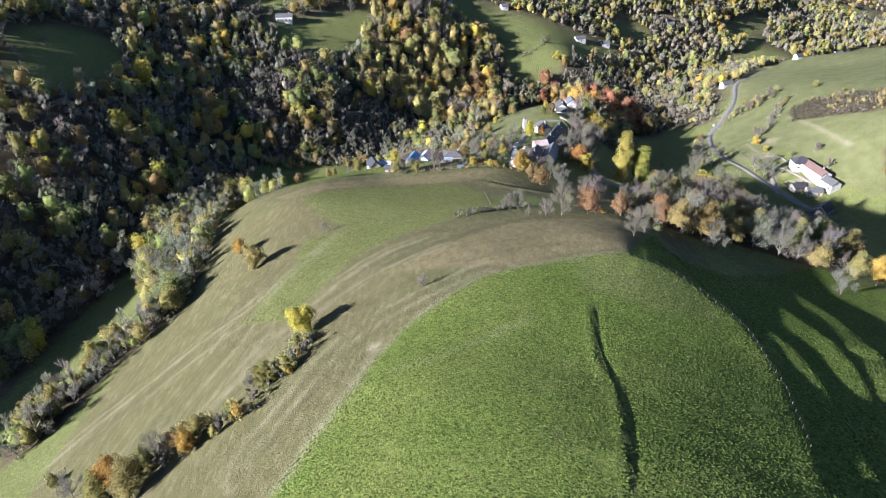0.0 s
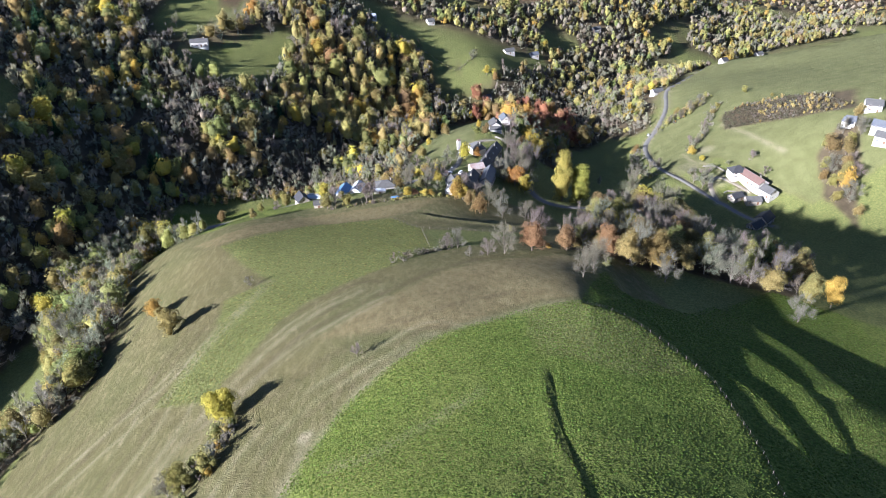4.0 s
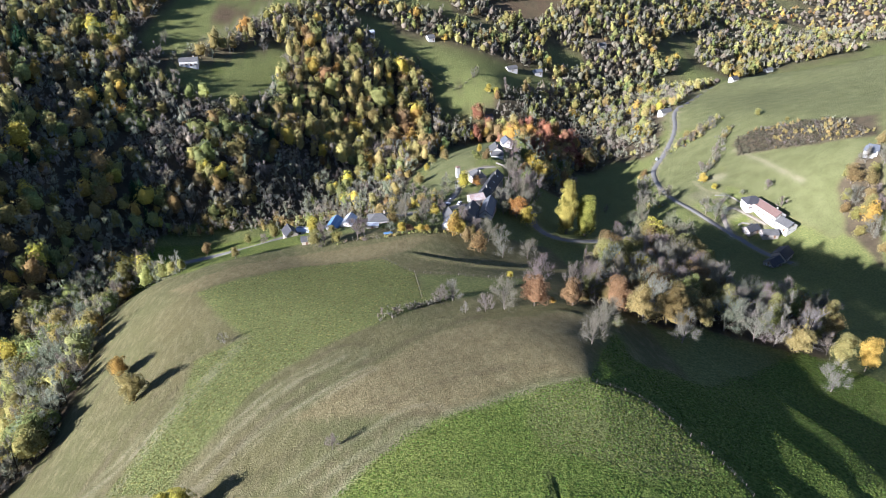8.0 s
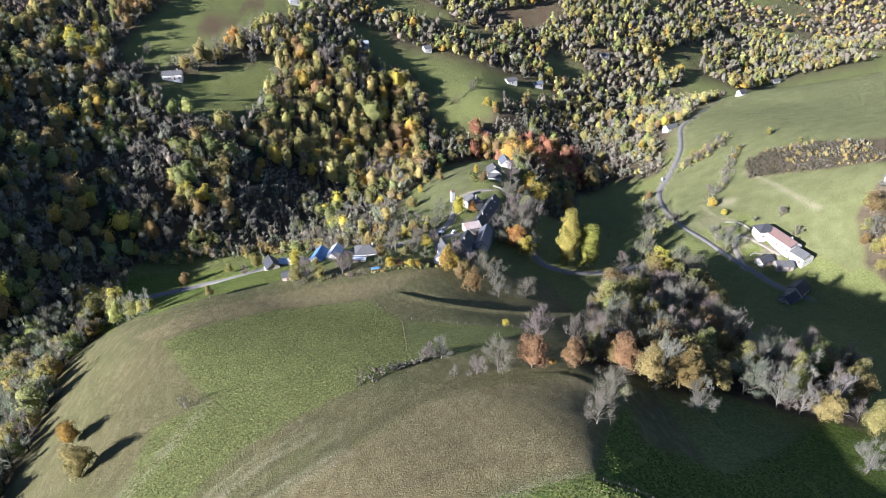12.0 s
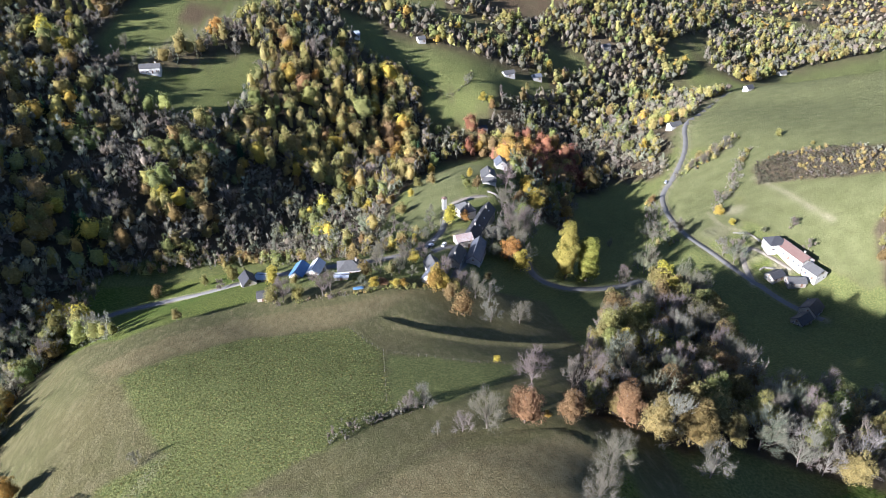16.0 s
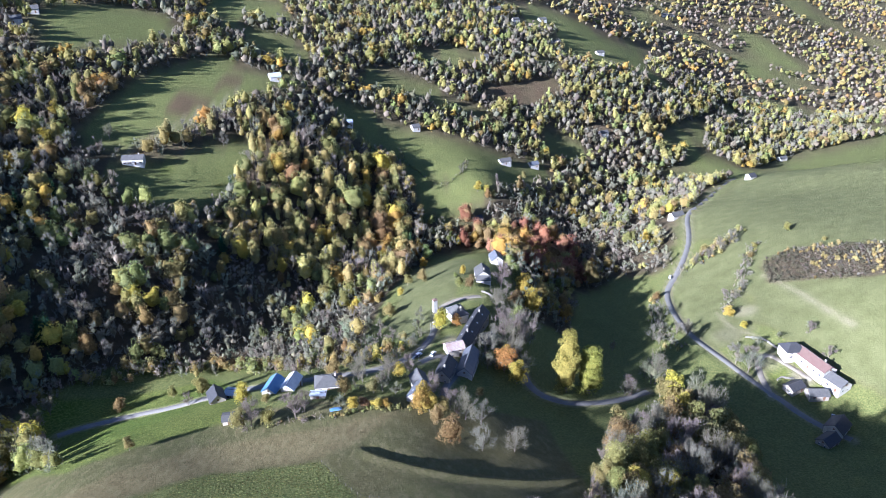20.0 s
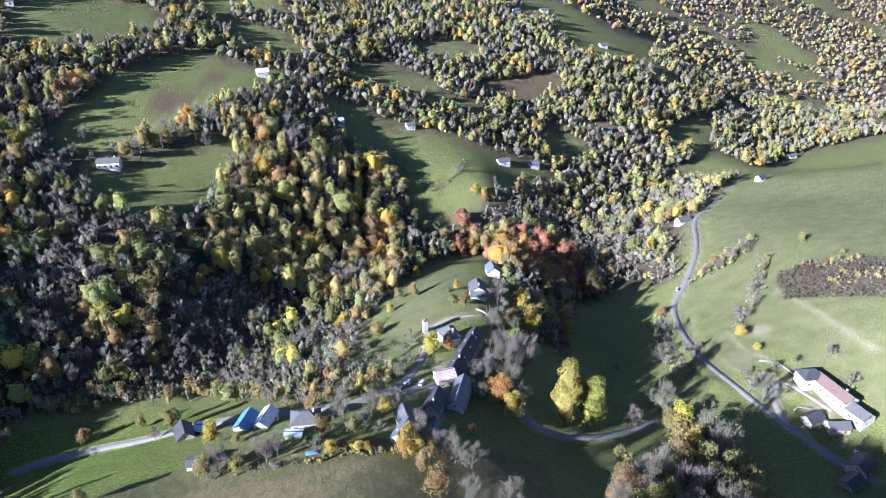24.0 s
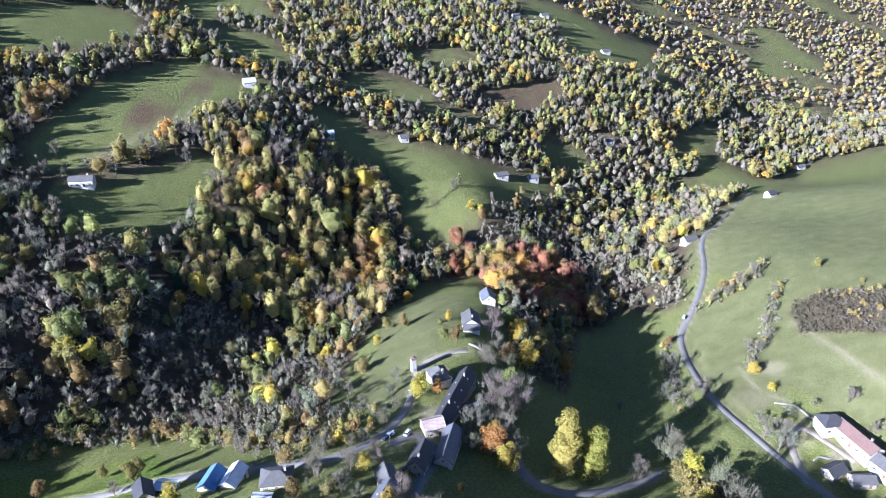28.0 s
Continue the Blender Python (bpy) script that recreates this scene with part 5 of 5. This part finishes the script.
BARE_B = [(38.1, 401.1, 6.0), (33.6, 413.2, 5.0), (-3.7, 367.1, 7.0), (-129.2, 419.2, 7.0), (-130.5, 409.7, 7.0), (96.3, 498.6, 12.0), (89.2, 471.1, 10.0), (96.3, 435.5, 16.0), (87.8, 438.9, 14.0), (90.1, 428.6, 13.0), (101.6, 447.4, 14.0), (81.1, 429.0, 11.0), (76.5, 423.4, 9.0), (47.0, 462.2, 5.0), (40.8, 424.5, 5.0), (45.2, 450.2, 4.0), (59.7, 364.6, 10.0), (54.0, 370.0, 8.0), (65.6, 362.7, 8.0), (163.1, 421.9, 14.0), (146.7, 414.6, 7.0), (175.8, 392.2, 11.0), (211.9, 422.7, 9.0), (247.7, 434.4, 5.0), (248.6, 417.1, 5.0), (234.4, 487.3, 5.0), (242.1, 494.9, 5.0), (196.7, 499.9, 9.0), (182.7, 476.2, 8.0), (196.0, 462.1, 7.0)]
BARE_C = [(158.5, 473.1, 5.0), (231.0, 493.9, 5.0), (246.6, 508.1, 5.0), (255.2, 516.3, 4.0), (247.2, 551.7, 7.0), (255.7, 555.5, 8.0), (239.4, 553.1, 6.0), (264.2, 559.2, 8.0), (97.0, 709.8, 7.0), (-88.9, 665.0, 8.0), (-162.6, 645.6, 8.0), (-68.6, 810.1, 7.0), (-234.6, 437.4, 9.0), (-268.8, 432.8, 9.0), (-269.6, 469.5, 7.0)]
OLIVE_A = [(-80.8, 126.8, 6.0), (82.8, 233.5, 3.0), (70.5, 511.0, 3.0), (71.3, 493.1, 5.0), (107.6, 517.5, 11.0), (98.5, 455.6, 12.0)]
RUST_A = [(58.0, 249.5, 10.0), (71.6, 250.3, 9.0), (51.7, 346.2, 9.0), (11.3, 378.2, 7.0), (19.7, 367.8, 4.0), (77.1, 488.9, 7.0), (103.6, 484.3, 9.0), (171.7, 364.8, 11.0), (204.1, 528.2, 6.0), (261.7, 526.5, 4.0)]
POPLAR_A = [(112.5, 407.6, 37.0), (125.0, 410.2, 29.0)]

for kind, lists in (("yellow", [YELLOW_A]), ("golden", [GOLDEN_A, GOLDEN_B]), ("orange", [ORANGE_A]), ("bare", [BARE_A, BARE_B, BARE_C]), ("olive", [OLIVE_A]), ("lichen", [LICHEN_A, LICHEN_B]), ("rust", [RUST_A]), ("poplar", [POPLAR_A])):
    for rows in lists:
        p = np.array(rows)
        for (x, y, h), z in zip(rows, lie(p[:, 0], p[:, 1])):
            plant(kind, x, y, h, "", float(z))

belt_rng = np.random.default_rng(31)
for poly, cell, mix, tall, group in ((LANE_WOOD, 10.5, (("bare", 28), ("golden", 36), ("rust", 9), ("yellow", 7), ("lichen", 8), ("olive", 12)), (8.5, 13), "trees above the lane"), (GARDENS, 9.5, (("bare", 46), ("golden", 20), ("lichen", 18), ("olive", 10), ("yellow", 6)), (2.8, 6.5), "garden trees of the village"), (EAST_COPSE, 8.0, (("bare", 50), ("golden", 30), ("rust", 20)), (5, 10), "trees of the hillside copse")):
    px, py = [p[0] for p in poly], [p[1] for p in poly]
    spots = scatter(cell, min(px), max(px), min(py), max(py), 33, lambda x, y: inside(poly, x, y) & ~near_road(x, y, 2.0) & not_by_house(x, y))
    w = np.array([m[1] for m in mix], float)
    for (x, y), z in zip(spots, lie(spots[:, 0], spots[:, 1])):
        plant(mix[int(belt_rng.choice(len(mix), p=w / w.sum()))][0], float(x), float(y), float(belt_rng.uniform(*tall)) * (1.25 if group == "trees above the lane" and y > 310 else 1.0), group, float(z))
lane_spots = scatter(8.0, 60, 210, 210, 420, 17, lambda x, y: inside(LANE_WOOD, x, y) & ~near_road(x, y, 2.0))
woodland("woodland", "purple-grey leafless trees filling the wood above the lane", lane_spots, {"bare": 40, "lichen": 22, "rust": 8, "golden": 30}, (9, 16), 700, 0.015, 2, 31)


def hedge(line, wide, tall, kinds, label, seed):
    """A hedge of many small shrubs along a line, one mass."""
    rng = np.random.default_rng(seed)
    pts = []
    for a, b in zip(line[:-1], line[1:]):
        n = max(2, int(math.hypot(b[0] - a[0], b[1] - a[1]) / 0.8))
        for k in range(n):
            u = (k + rng.uniform()) / n
            pts.append((a[0] + (b[0] - a[0]) * u + rng.normal() * wide, a[1] + (b[1] - a[1]) * u + rng.normal() * wide))
    woodland("hedge", label, np.array(pts), kinds, tall, 150, 0.04, 1, seed)


GREY_MIX = {"bare": 45, "lichen": 25, "bramble": 22, "golden": 8}
GOLD_MIX = {"golden": 40, "bare": 30, "orange": 5, "olive": 12, "bramble": 13}


def sward(label, poly, cell, tint, tall, seed):
    """Coarse grass tufts standing in a field, as one mass of small leaning cones."""
    rng = np.random.default_rng(seed)
    px, py = [p[0] for p in poly], [p[1] for p in poly]
    p = scatter(cell, max(-130, min(px)), min(170, max(px)), max(25, min(py)), max(py), seed, lambda x, y: inside(poly, x, y) & (ripple(x, y, 6.0, seed) + 0.7 * ripple(x, y, 1.9, 1.0) > -0.75))
    n = len(p)
    z = lie(p[:, 0], p[:, 1])
    h, r = rng.uniform(tall * 0.5, tall * 1.3, n), cell * rng.uniform(0.3, 0.6, n)
    w = rng.uniform(0, 6.28, (n, 1)) + np.arange(4) * np.pi / 2
    rim = np.stack([p[:, 0, None] + np.cos(w) * r[:, None], p[:, 1, None] + np.sin(w) * r[:, None], np.repeat(z[:, None] - 0.06, 4, 1)], 2)
    tip = np.stack([p[:, 0] + rng.normal(size=n) * 0.12, p[:, 1] + rng.normal(size=n) * 0.12, z + h], 1)
    co = np.concatenate([rim, tip[:, None]], 1).reshape(-1, 3)
    f = (np.array([(0, 1, 4), (1, 2, 4), (2, 3, 4), (3, 0, 4)])[None] + np.arange(n)[:, None, None] * 5).reshape(-1, 3)
    t = np.repeat(np.array(tint) * rng.uniform(0.7, 1.25, (n, 1)) * rng.uniform(0.9, 1.1, (n, 3)), 5, 0)
    tagged(new("grass", mesh_of("grass", co, f, leaf_mat, True, t)), label, "grass", kind="stuff")


sward("lush green grass tufts on the hilltop field", LUSH, 0.8, (0.16, 0.21, 0.042), 0.2, 51)
sward("coarse olive grass tufts across the pasture", GREEN_BAND, 0.95, (0.22, 0.225, 0.075), 0.22, 52)
sward("coarse green grass tufts in the fenced corner", UPPER_GREEN, 0.95, (0.19, 0.21, 0.06), 0.2, 53)
hedge(HEDGE_A, 1.0, (2.2, 3.8), {"bramble": 60, "lichen": 20, "bare": 20}, "low grey bramble hedge across the pasture", 41)
hedge(HEDGE_B, 2.5, (3, 6.5), GOLD_MIX, "scrubby hedge beside the lane", 42)
hedge(HEDGE_C, 1.8, (2.5, 5.5), GREY_MIX, "leafless hedge down the east pasture", 43)
hedge(HEDGE_D, 2.0, (2.6, 7.0), GOLD_MIX, "scattered golden shrubs along a field bank", 44)
hedge(HEDGE_E, 2.2, (2.5, 5), GREY_MIX, "brown scrub beside the lane", 45)
hedge(HEDGE_F, 1.0, (1.2, 2.8), {"olive": 45, "golden": 25, "bare": 30}, "garden hedge along the ploughed field", 46)
hedge(HEDGE_H, 3.6, (5.0, 10.0), {"bare": 34, "lichen": 26, "golden": 18, "olive": 16, "rust": 6}, "mixed bare and golden trees along the stream bank", 48)
hedge(TRACK_I, 0.7, (1.0, 2.4), {"bramble": 60, "olive": 25, "bare": 15}, "low dark hedge round the paddock on the slope", 49)
hedge(HEDGE_G, 2.0, (2.5, 6), GOLD_MIX, "autumn hedge between pasture and lane", 47)
TOWER_SPOT = (54.9, 465.9)
LAMP_SPOTS = [(50.8, 440.9), (43.5, 412.3)]
POLE_SPOTS = [(-30.3, 558.3), (-28.1, 547.1)]
CARS = [(50.5, 418.1, 60, paint_white, 'white car parked beside the lane'), (42.2, 414.8, 40, paint_dark, 'dark car parked beside the lane'), (43.5, 417.1, 40, paint_white, 'white car parked beside the village road'), (49.1, 395.1, -20, paint_dark, 'dark car in the shade of the yard'), (234.3, 385.3, 50, paint_white, 'white van parked at the farm'), (221.5, 549.6, 60, paint_white, 'pale car at the lane end')]
RANGE_FAR = [(-60, 900), (-25.7, 592.0), (-22.4, 540.0), (-18.9, 511.0), (-14.5, 400.0), (-8.8, 397.0), (-4.6, 393.0), (1.1, 362.0), (4.2, 416.0), (9.5, 402.0), (13.0, 408.0), (16.5, 359.0), (21.1, 389.0), (25.5, 340.0), (30.8, 310.0), (36.5, 304.0), (60, 300)]
RANGE_MID = [(-20, -200), (-4.7, 155.0), (-1.2, 233.0), (2.4, 274.0), (6.0, 290.0), (8.6, 328.0), (13.1, 224.0), (14.4, 107.0), (19.2, 78.0), (23.2, 232.0), (25.5, 320.0), (27.0, 386.0), (30.3, 420.0), (32.5, 400.0), (34.9, 374.0), (36.4, 363.0), (50, 250)]

# ---- tower, poles, fences, cars ----


def tower(x, y):
    """The little transformer tower above the village."""
    top = new("tower")
    top.matrix_world = pose(x, y, float(lie(x, y)), 0, 0, 20)
    part("shaft", box(bmesh.new(), -1.1, -1.1, -0.6, 1.1, 1.1, 7.0), plaster_white, top)
    part("cornice", box(bmesh.new(), -1.3, -1.3, 7.0, 1.3, 1.3, 7.25), stone_wall, top)
    bm = bmesh.new()
    r = [bm.verts.new(p) for p in ((-1.45, -1.45, 7.25), (1.45, -1.45, 7.25), (1.45, 1.45, 7.25), (-1.45, 1.45, 7.25), (0, 0, 8.2))]
    bm.faces.new(r[3::-1])
    for k in range(4):
        bm.faces.new([r[k], r[(k + 1) % 4], r[4]])
    part("roof", bm, tile_red, top)
    part("door", box(bmesh.new(), -0.45, -1.16, 0, 0.45, -1.08, 2.0), metal_grey, top)
    tagged(top, "slim white transformer tower with a red cap beside the lane", "tower")


tower(*TOWER_SPOT)


def rod(bm, a, b, ra, rb, sides=6):
    co, f = prism(a, b, ra, rb, sides)
    v = [bm.verts.new(tuple(p)) for p in co]
    for k in f:
        bm.faces.new([v[j] for j in k])
    bm.faces.new(v[:sides][::-1])
    bm.faces.new(v[sides:])
    return bm


def street_lamp(x, y, yaw):
    top = new("street_lamp")
    top.matrix_world = pose(x, y, float(lie(x, y)), 0, 0, yaw)
    part("pole", rod(bmesh.new(), (0, 0, -0.3), (0, 0, 5.6), 0.09, 0.06), metal_grey, top)
    part("arm", rod(bmesh.new(), (0, 0, 5.5), (1.2, 0, 5.8), 0.05, 0.04), metal_grey, top)
    part("lamp_head", box(bmesh.new(), 1.0, -0.18, 5.7, 1.75, 0.18, 5.9), paint_white, top)
    tagged(top, "grey metal street lamp at the lane's edge", "street lamp", "street lamps")


for spot in LAMP_SPOTS:
    street_lamp(*spot, 10)

POLE_TOPS = []
for x, y in POLE_SPOTS:
    top = new("utility_pole")
    z = float(lie(x, y))
    top.matrix_world = pose(x, y, z, 0, 0, 35)
    part("post", rod(bmesh.new(), (0, 0, -0.4), (0, 0, 11.0), 0.16, 0.1), wood_grey, top)
    part("crossarm", box(bmesh.new(), -1.1, -0.07, 10.2, 1.1, 0.07, 10.35), wood_grey, top)
    for a in (-0.9, 0, 0.9):
        part("insulator", rod(bmesh.new(), (a, 0, 10.35), (a, 0, 10.6), 0.06, 0.04, 5), paint_white, top)
    tagged(top, "wooden utility pole with a crossarm and wires", "utility pole", "utility poles")
    POLE_TOPS.append(Vector((x, y, z + 10.6)))
for a, b in zip(POLE_TOPS[:-1], POLE_TOPS[1:]):
    for off in (-0.75, 0, 0.75):
        cu = bpy.data.curves.new("wire", "CURVE")
        cu.dimensions, cu.bevel_depth, cu.bevel_resolution = "3D", 0.025, 0
        sp = cu.splines.new("POLY")
        sp.points.add(12)
        for k in range(13):
            u = k / 12
            p = a.lerp(b, u) + Vector((off, -off * 0.6, -4.0 * u * (1 - u) * 1.6))
            sp.points[k].co = (*p, 1)
        cu.materials.append(metal_grey)
        tagged(new("wire", cu), "thin grey overhead wire between poles", "wire", "overhead wires")


def fence(line, step, label, wires=2):
    """Posts along a line with strands of wire."""
    p = []
    for a, b in zip(line[:-1], line[1:]):
        n = max(1, round(math.hypot(b[0] - a[0], b[1] - a[1]) / step))
        p += [(a[0] + (b[0] - a[0]) * k / n, a[1] + (b[1] - a[1]) * k / n) for k in range(n)]
    p.append(line[-1])
    p = [(x, y, float(lie(x, y))) for x, y in p]
    top = new("fence")
    top.matrix_world = Matrix.Translation(p[0])
    post = bpy.data.meshes.new("post")
    bm = rod(bmesh.new(), (0, 0, -0.3), (0, 0, 1.25), 0.075, 0.06, 5)
    bm.to_mesh(post)
    bm.free()
    post.materials.append(wood_grey)
    for x, y, z in p:
        ob = new("post", post)
        ob.parent = top
        ob.matrix_local = pose(x - p[0][0], y - p[0][1], z - p[0][2], random.uniform(-5, 5), random.uniform(-5, 5), 0)
    for h in [0.55, 1.1][:wires]:
        bm = bmesh.new()
        for a, b in zip(p[:-1], p[1:]):
            rod(bm, (a[0] - p[0][0], a[1] - p[0][1], a[2] - p[0][2] + h), (b[0] - p[0][0], b[1] - p[0][1], b[2] - p[0][2] + h), 0.012, 0.012, 3)
        part("strand", bm, wire_dark, top)
    tagged(top, label, "fence", "field fences")


fence(FENCE_A, 3.0, "weathered post-and-wire fence across the pasture")
fence(FENCE_B, 3.5, "post-and-wire fence beside a field edge")
fence(FENCE_C, 3.5, "post-and-wire fence down the terrace edge")


def car(x, y, yaw, paint, label):
    top = new("car")
    top.matrix_world = pose(x, y, float(lie(x, y)) + 0.12, 0, 0, yaw)
    bm = box(bmesh.new(), -2.05, -0.85, 0.3, 2.05, 0.85, 0.85)
    bmesh.ops.bevel(bm, geom=bm.edges[:], offset=0.12, segments=2, affect="EDGES")
    part("body", bm, paint, top)
    bm = bmesh.new()
    lo = [(-1.5, -0.8, 0.82), (1.1, -0.8, 0.82), (1.1, 0.8, 0.82), (-1.5, 0.8, 0.82)]
    hi = [(-1.2, -0.62, 1.42), (0.5, -0.62, 1.42), (0.5, 0.62, 1.42), (-1.2, 0.62, 1.42)]
    v = [bm.verts.new(p) for p in lo + hi]
    for f in ((0, 1, 5, 4), (1, 2, 6, 5), (2, 3, 7, 6), (3, 0, 4, 7)):
        bm.faces.new([v[k] for k in f])
    part("window_band", bm, glass, top)
    part("car_roof", box(bmesh.new(), -1.22, -0.64, 1.42, 0.52, 0.64, 1.48), paint, top)
    for a in (-1.3, 1.3):
        for b in (-0.8, 0.8):
            w = part("wheel", rod(bmesh.new(), (a, b - 0.1, 0.3), (a, b + 0.1, 0.3), 0.32, 0.32, 12), rubber, top)
            part("rim", rod(bmesh.new(), (a, b - 0.11, 0.3), (a, b + 0.11, 0.3), 0.18, 0.18, 8), metal_grey, w)
    tagged(top, label, "car", "parked cars")


for x, y, yaw, paint, label in CARS:
    car(x, y, yaw, paint, label)

# ---- far mountains, beyond the valley ----


def mountain(name, far, rows, color, label, rough=26.0):
    """A distant range: bearing in degrees and height, ridge and shoulders."""
    b = np.radians(np.linspace(rows[0][0], rows[-1][0], 160))
    h = np.interp(np.degrees(b), [r[0] for r in rows], [r[1] for r in rows])
    h = h + rough * (ripple(b * 900, b * 300, 14.0, far) + 0.5 * ripple(b * 900, b * 500, 4.0, far))
    co, steps = [], 8
    for k in range(steps):
        u = k / (steps - 1)
        d = far - 420 * u + 45 * ripple(b * 2000 + 90 * k, b * 900, 30.0, far)
        co.append(np.column_stack([25 + d * np.sin(b), 100 + d * np.cos(b), h * (1 - u) ** 1.1 - 260 * u + rough * 0.9 * ripple(b * 1500, b * 0 + k * 9.0, 9.0, far) * (u > 0)]))
    co = np.concatenate(co)
    i, j = np.meshgrid(np.arange(steps - 1), np.arange(159), indexing="ij")
    q = (i * 160 + j).ravel()

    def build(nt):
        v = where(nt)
        # Daylight and blue haze are painted into a glowing ridge colour.
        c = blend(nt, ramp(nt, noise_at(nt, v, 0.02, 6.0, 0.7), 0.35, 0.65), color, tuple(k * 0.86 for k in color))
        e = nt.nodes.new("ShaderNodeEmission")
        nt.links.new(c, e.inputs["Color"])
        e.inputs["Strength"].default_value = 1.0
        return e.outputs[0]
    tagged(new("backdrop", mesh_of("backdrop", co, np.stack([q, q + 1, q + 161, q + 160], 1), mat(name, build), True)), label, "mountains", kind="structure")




def haze_bank():
    """The bright hazy sky low over the far mountains, a plain curved backdrop."""
    b = np.radians(np.linspace(-70, 80, 61))
    co = np.concatenate([np.column_stack([25 + 4700 * np.sin(b), 100 + 4700 * np.cos(b), np.full(61, z)]) for z in (-300.0, 1700.0)])
    k = np.arange(60)

    def build(nt):
        v = nt.nodes.new("ShaderNodeSeparateXYZ")
        nt.links.new(where(nt), v.inputs[0])
        c = blend(nt, ramp(nt, v.outputs["X"], -2600, 600), (0.155, 0.215, 0.225), (0.235, 0.245, 0.24))
        e = nt.nodes.new("ShaderNodeEmission")
        nt.links.new(c, e.inputs["Color"])
        return e.outputs[0]
    tagged(new("backdrop", mesh_of("backdrop", co, np.stack([k, k + 1, k + 62, k + 61], 1), mat("haze", build), True)), "pale bright hazy sky over the far mountains", "sky", kind="structure")


haze_bank()
mountain("range_haze_blue", 4500, RANGE_FAR, (0.1, 0.135, 0.185), "mountain range with snow far beyond the valley, glowing in painted haze blue")
mountain("range_haze_mid", 4150, RANGE_MID, (0.115, 0.124, 0.143), "forested ridges beyond the valley, glowing in painted haze blue")


def tarpaulin(x, y):
    """A rumpled blue sheet over a low heap."""
    rng = np.random.default_rng(5)
    n, m = 9, 6
    u, v = np.meshgrid(np.linspace(-2.4, 2.4, n), np.linspace(-1.1, 1.1, m), indexing="ij")
    z = 0.75 * (1 - (u / 2.5) ** 4) * (1 - (v / 1.15) ** 4) + rng.normal(size=u.shape) * 0.05
    co = np.stack([u, v, z], 2).reshape(-1, 3)
    i, j = np.meshgrid(np.arange(n - 1), np.arange(m - 1), indexing="ij")
    k = (i * m + j).ravel()
    top = new("tarpaulin")
    top.matrix_world = pose(x, y, float(lie(x, y)), 0, 0, 8)
    new("sheet", mesh_of("sheet", co, np.stack([k, k + m, k + m + 1, k + 1], 1), sheet_blue, True)).parent = top
    part("heap", box(bmesh.new(), -2.1, -0.85, -0.4, 2.1, 0.85, 0.35), wood_grey, top)
    tagged(top, "rumpled blue tarpaulin over a low woodpile in the garden", "tarpaulin")


tarpaulin(8.5, 366.0)


def stone_bank(line, tall, label):
    """A low dry-stone wall: single stones laid in courses along a line."""
    rng = np.random.default_rng(9)
    top = new("stone_wall")
    x0, y0 = line[0]
    z0 = float(lie(x0, y0))
    top.matrix_world = Matrix.Translation((x0, y0, z0))
    shapes = []
    for k in range(4):
        bm = box(bmesh.new(), -0.5, -0.5, 0, 0.5, 0.5, 1)
        for v in bm.verts:
            v.co += Vector(rng.uniform(-0.12, 0.12, 3))
        me = bpy.data.meshes.new("stone")
        bm.to_mesh(me)
        bm.free()
        me.materials.append(stone_pale)
        shapes.append(me)
    for a, b in zip(line[:-1], line[1:]):
        ln = math.hypot(b[0] - a[0], b[1] - a[1])
        yaw = math.atan2(b[1] - a[1], b[0] - a[0])
        n = max(1, int(ln / 0.8))
        for c in range(2):
            for k in range(n):
                u = (k + 0.5 * c + rng.uniform(-0.1, 0.1)) / n
                x, y = a[0] + (b[0] - a[0]) * u, a[1] + (b[1] - a[1]) * u
                ob = new("stone", shapes[int(rng.integers(4))])
                ob.parent = top
                ob.matrix_local = Matrix.LocRotScale((x - x0, y - y0, float(lie(x, y)) - z0 - 0.1 + c * tall / 2), Euler((0, 0, yaw + rng.uniform(-0.15, 0.15))), (rng.uniform(0.55, 0.9), rng.uniform(0.4, 0.65), tall / 2 * rng.uniform(0.7, 1.25)))
    tagged(top, label, "wall", "dry-stone walls")


stone_bank([(220, 445), (226.5, 441), (229.5, 433), (231, 431)], 1.0, "pale tumbled dry-stone wall above the farm")
stone_bank([(221, 412), (224, 413.5), (229, 411)], 1.1, "low dry-stone wall along the farm yard")
stone_bank([(83, 486), (88, 483), (95, 480)], 1.2, "pale garden wall beside the upper houses")
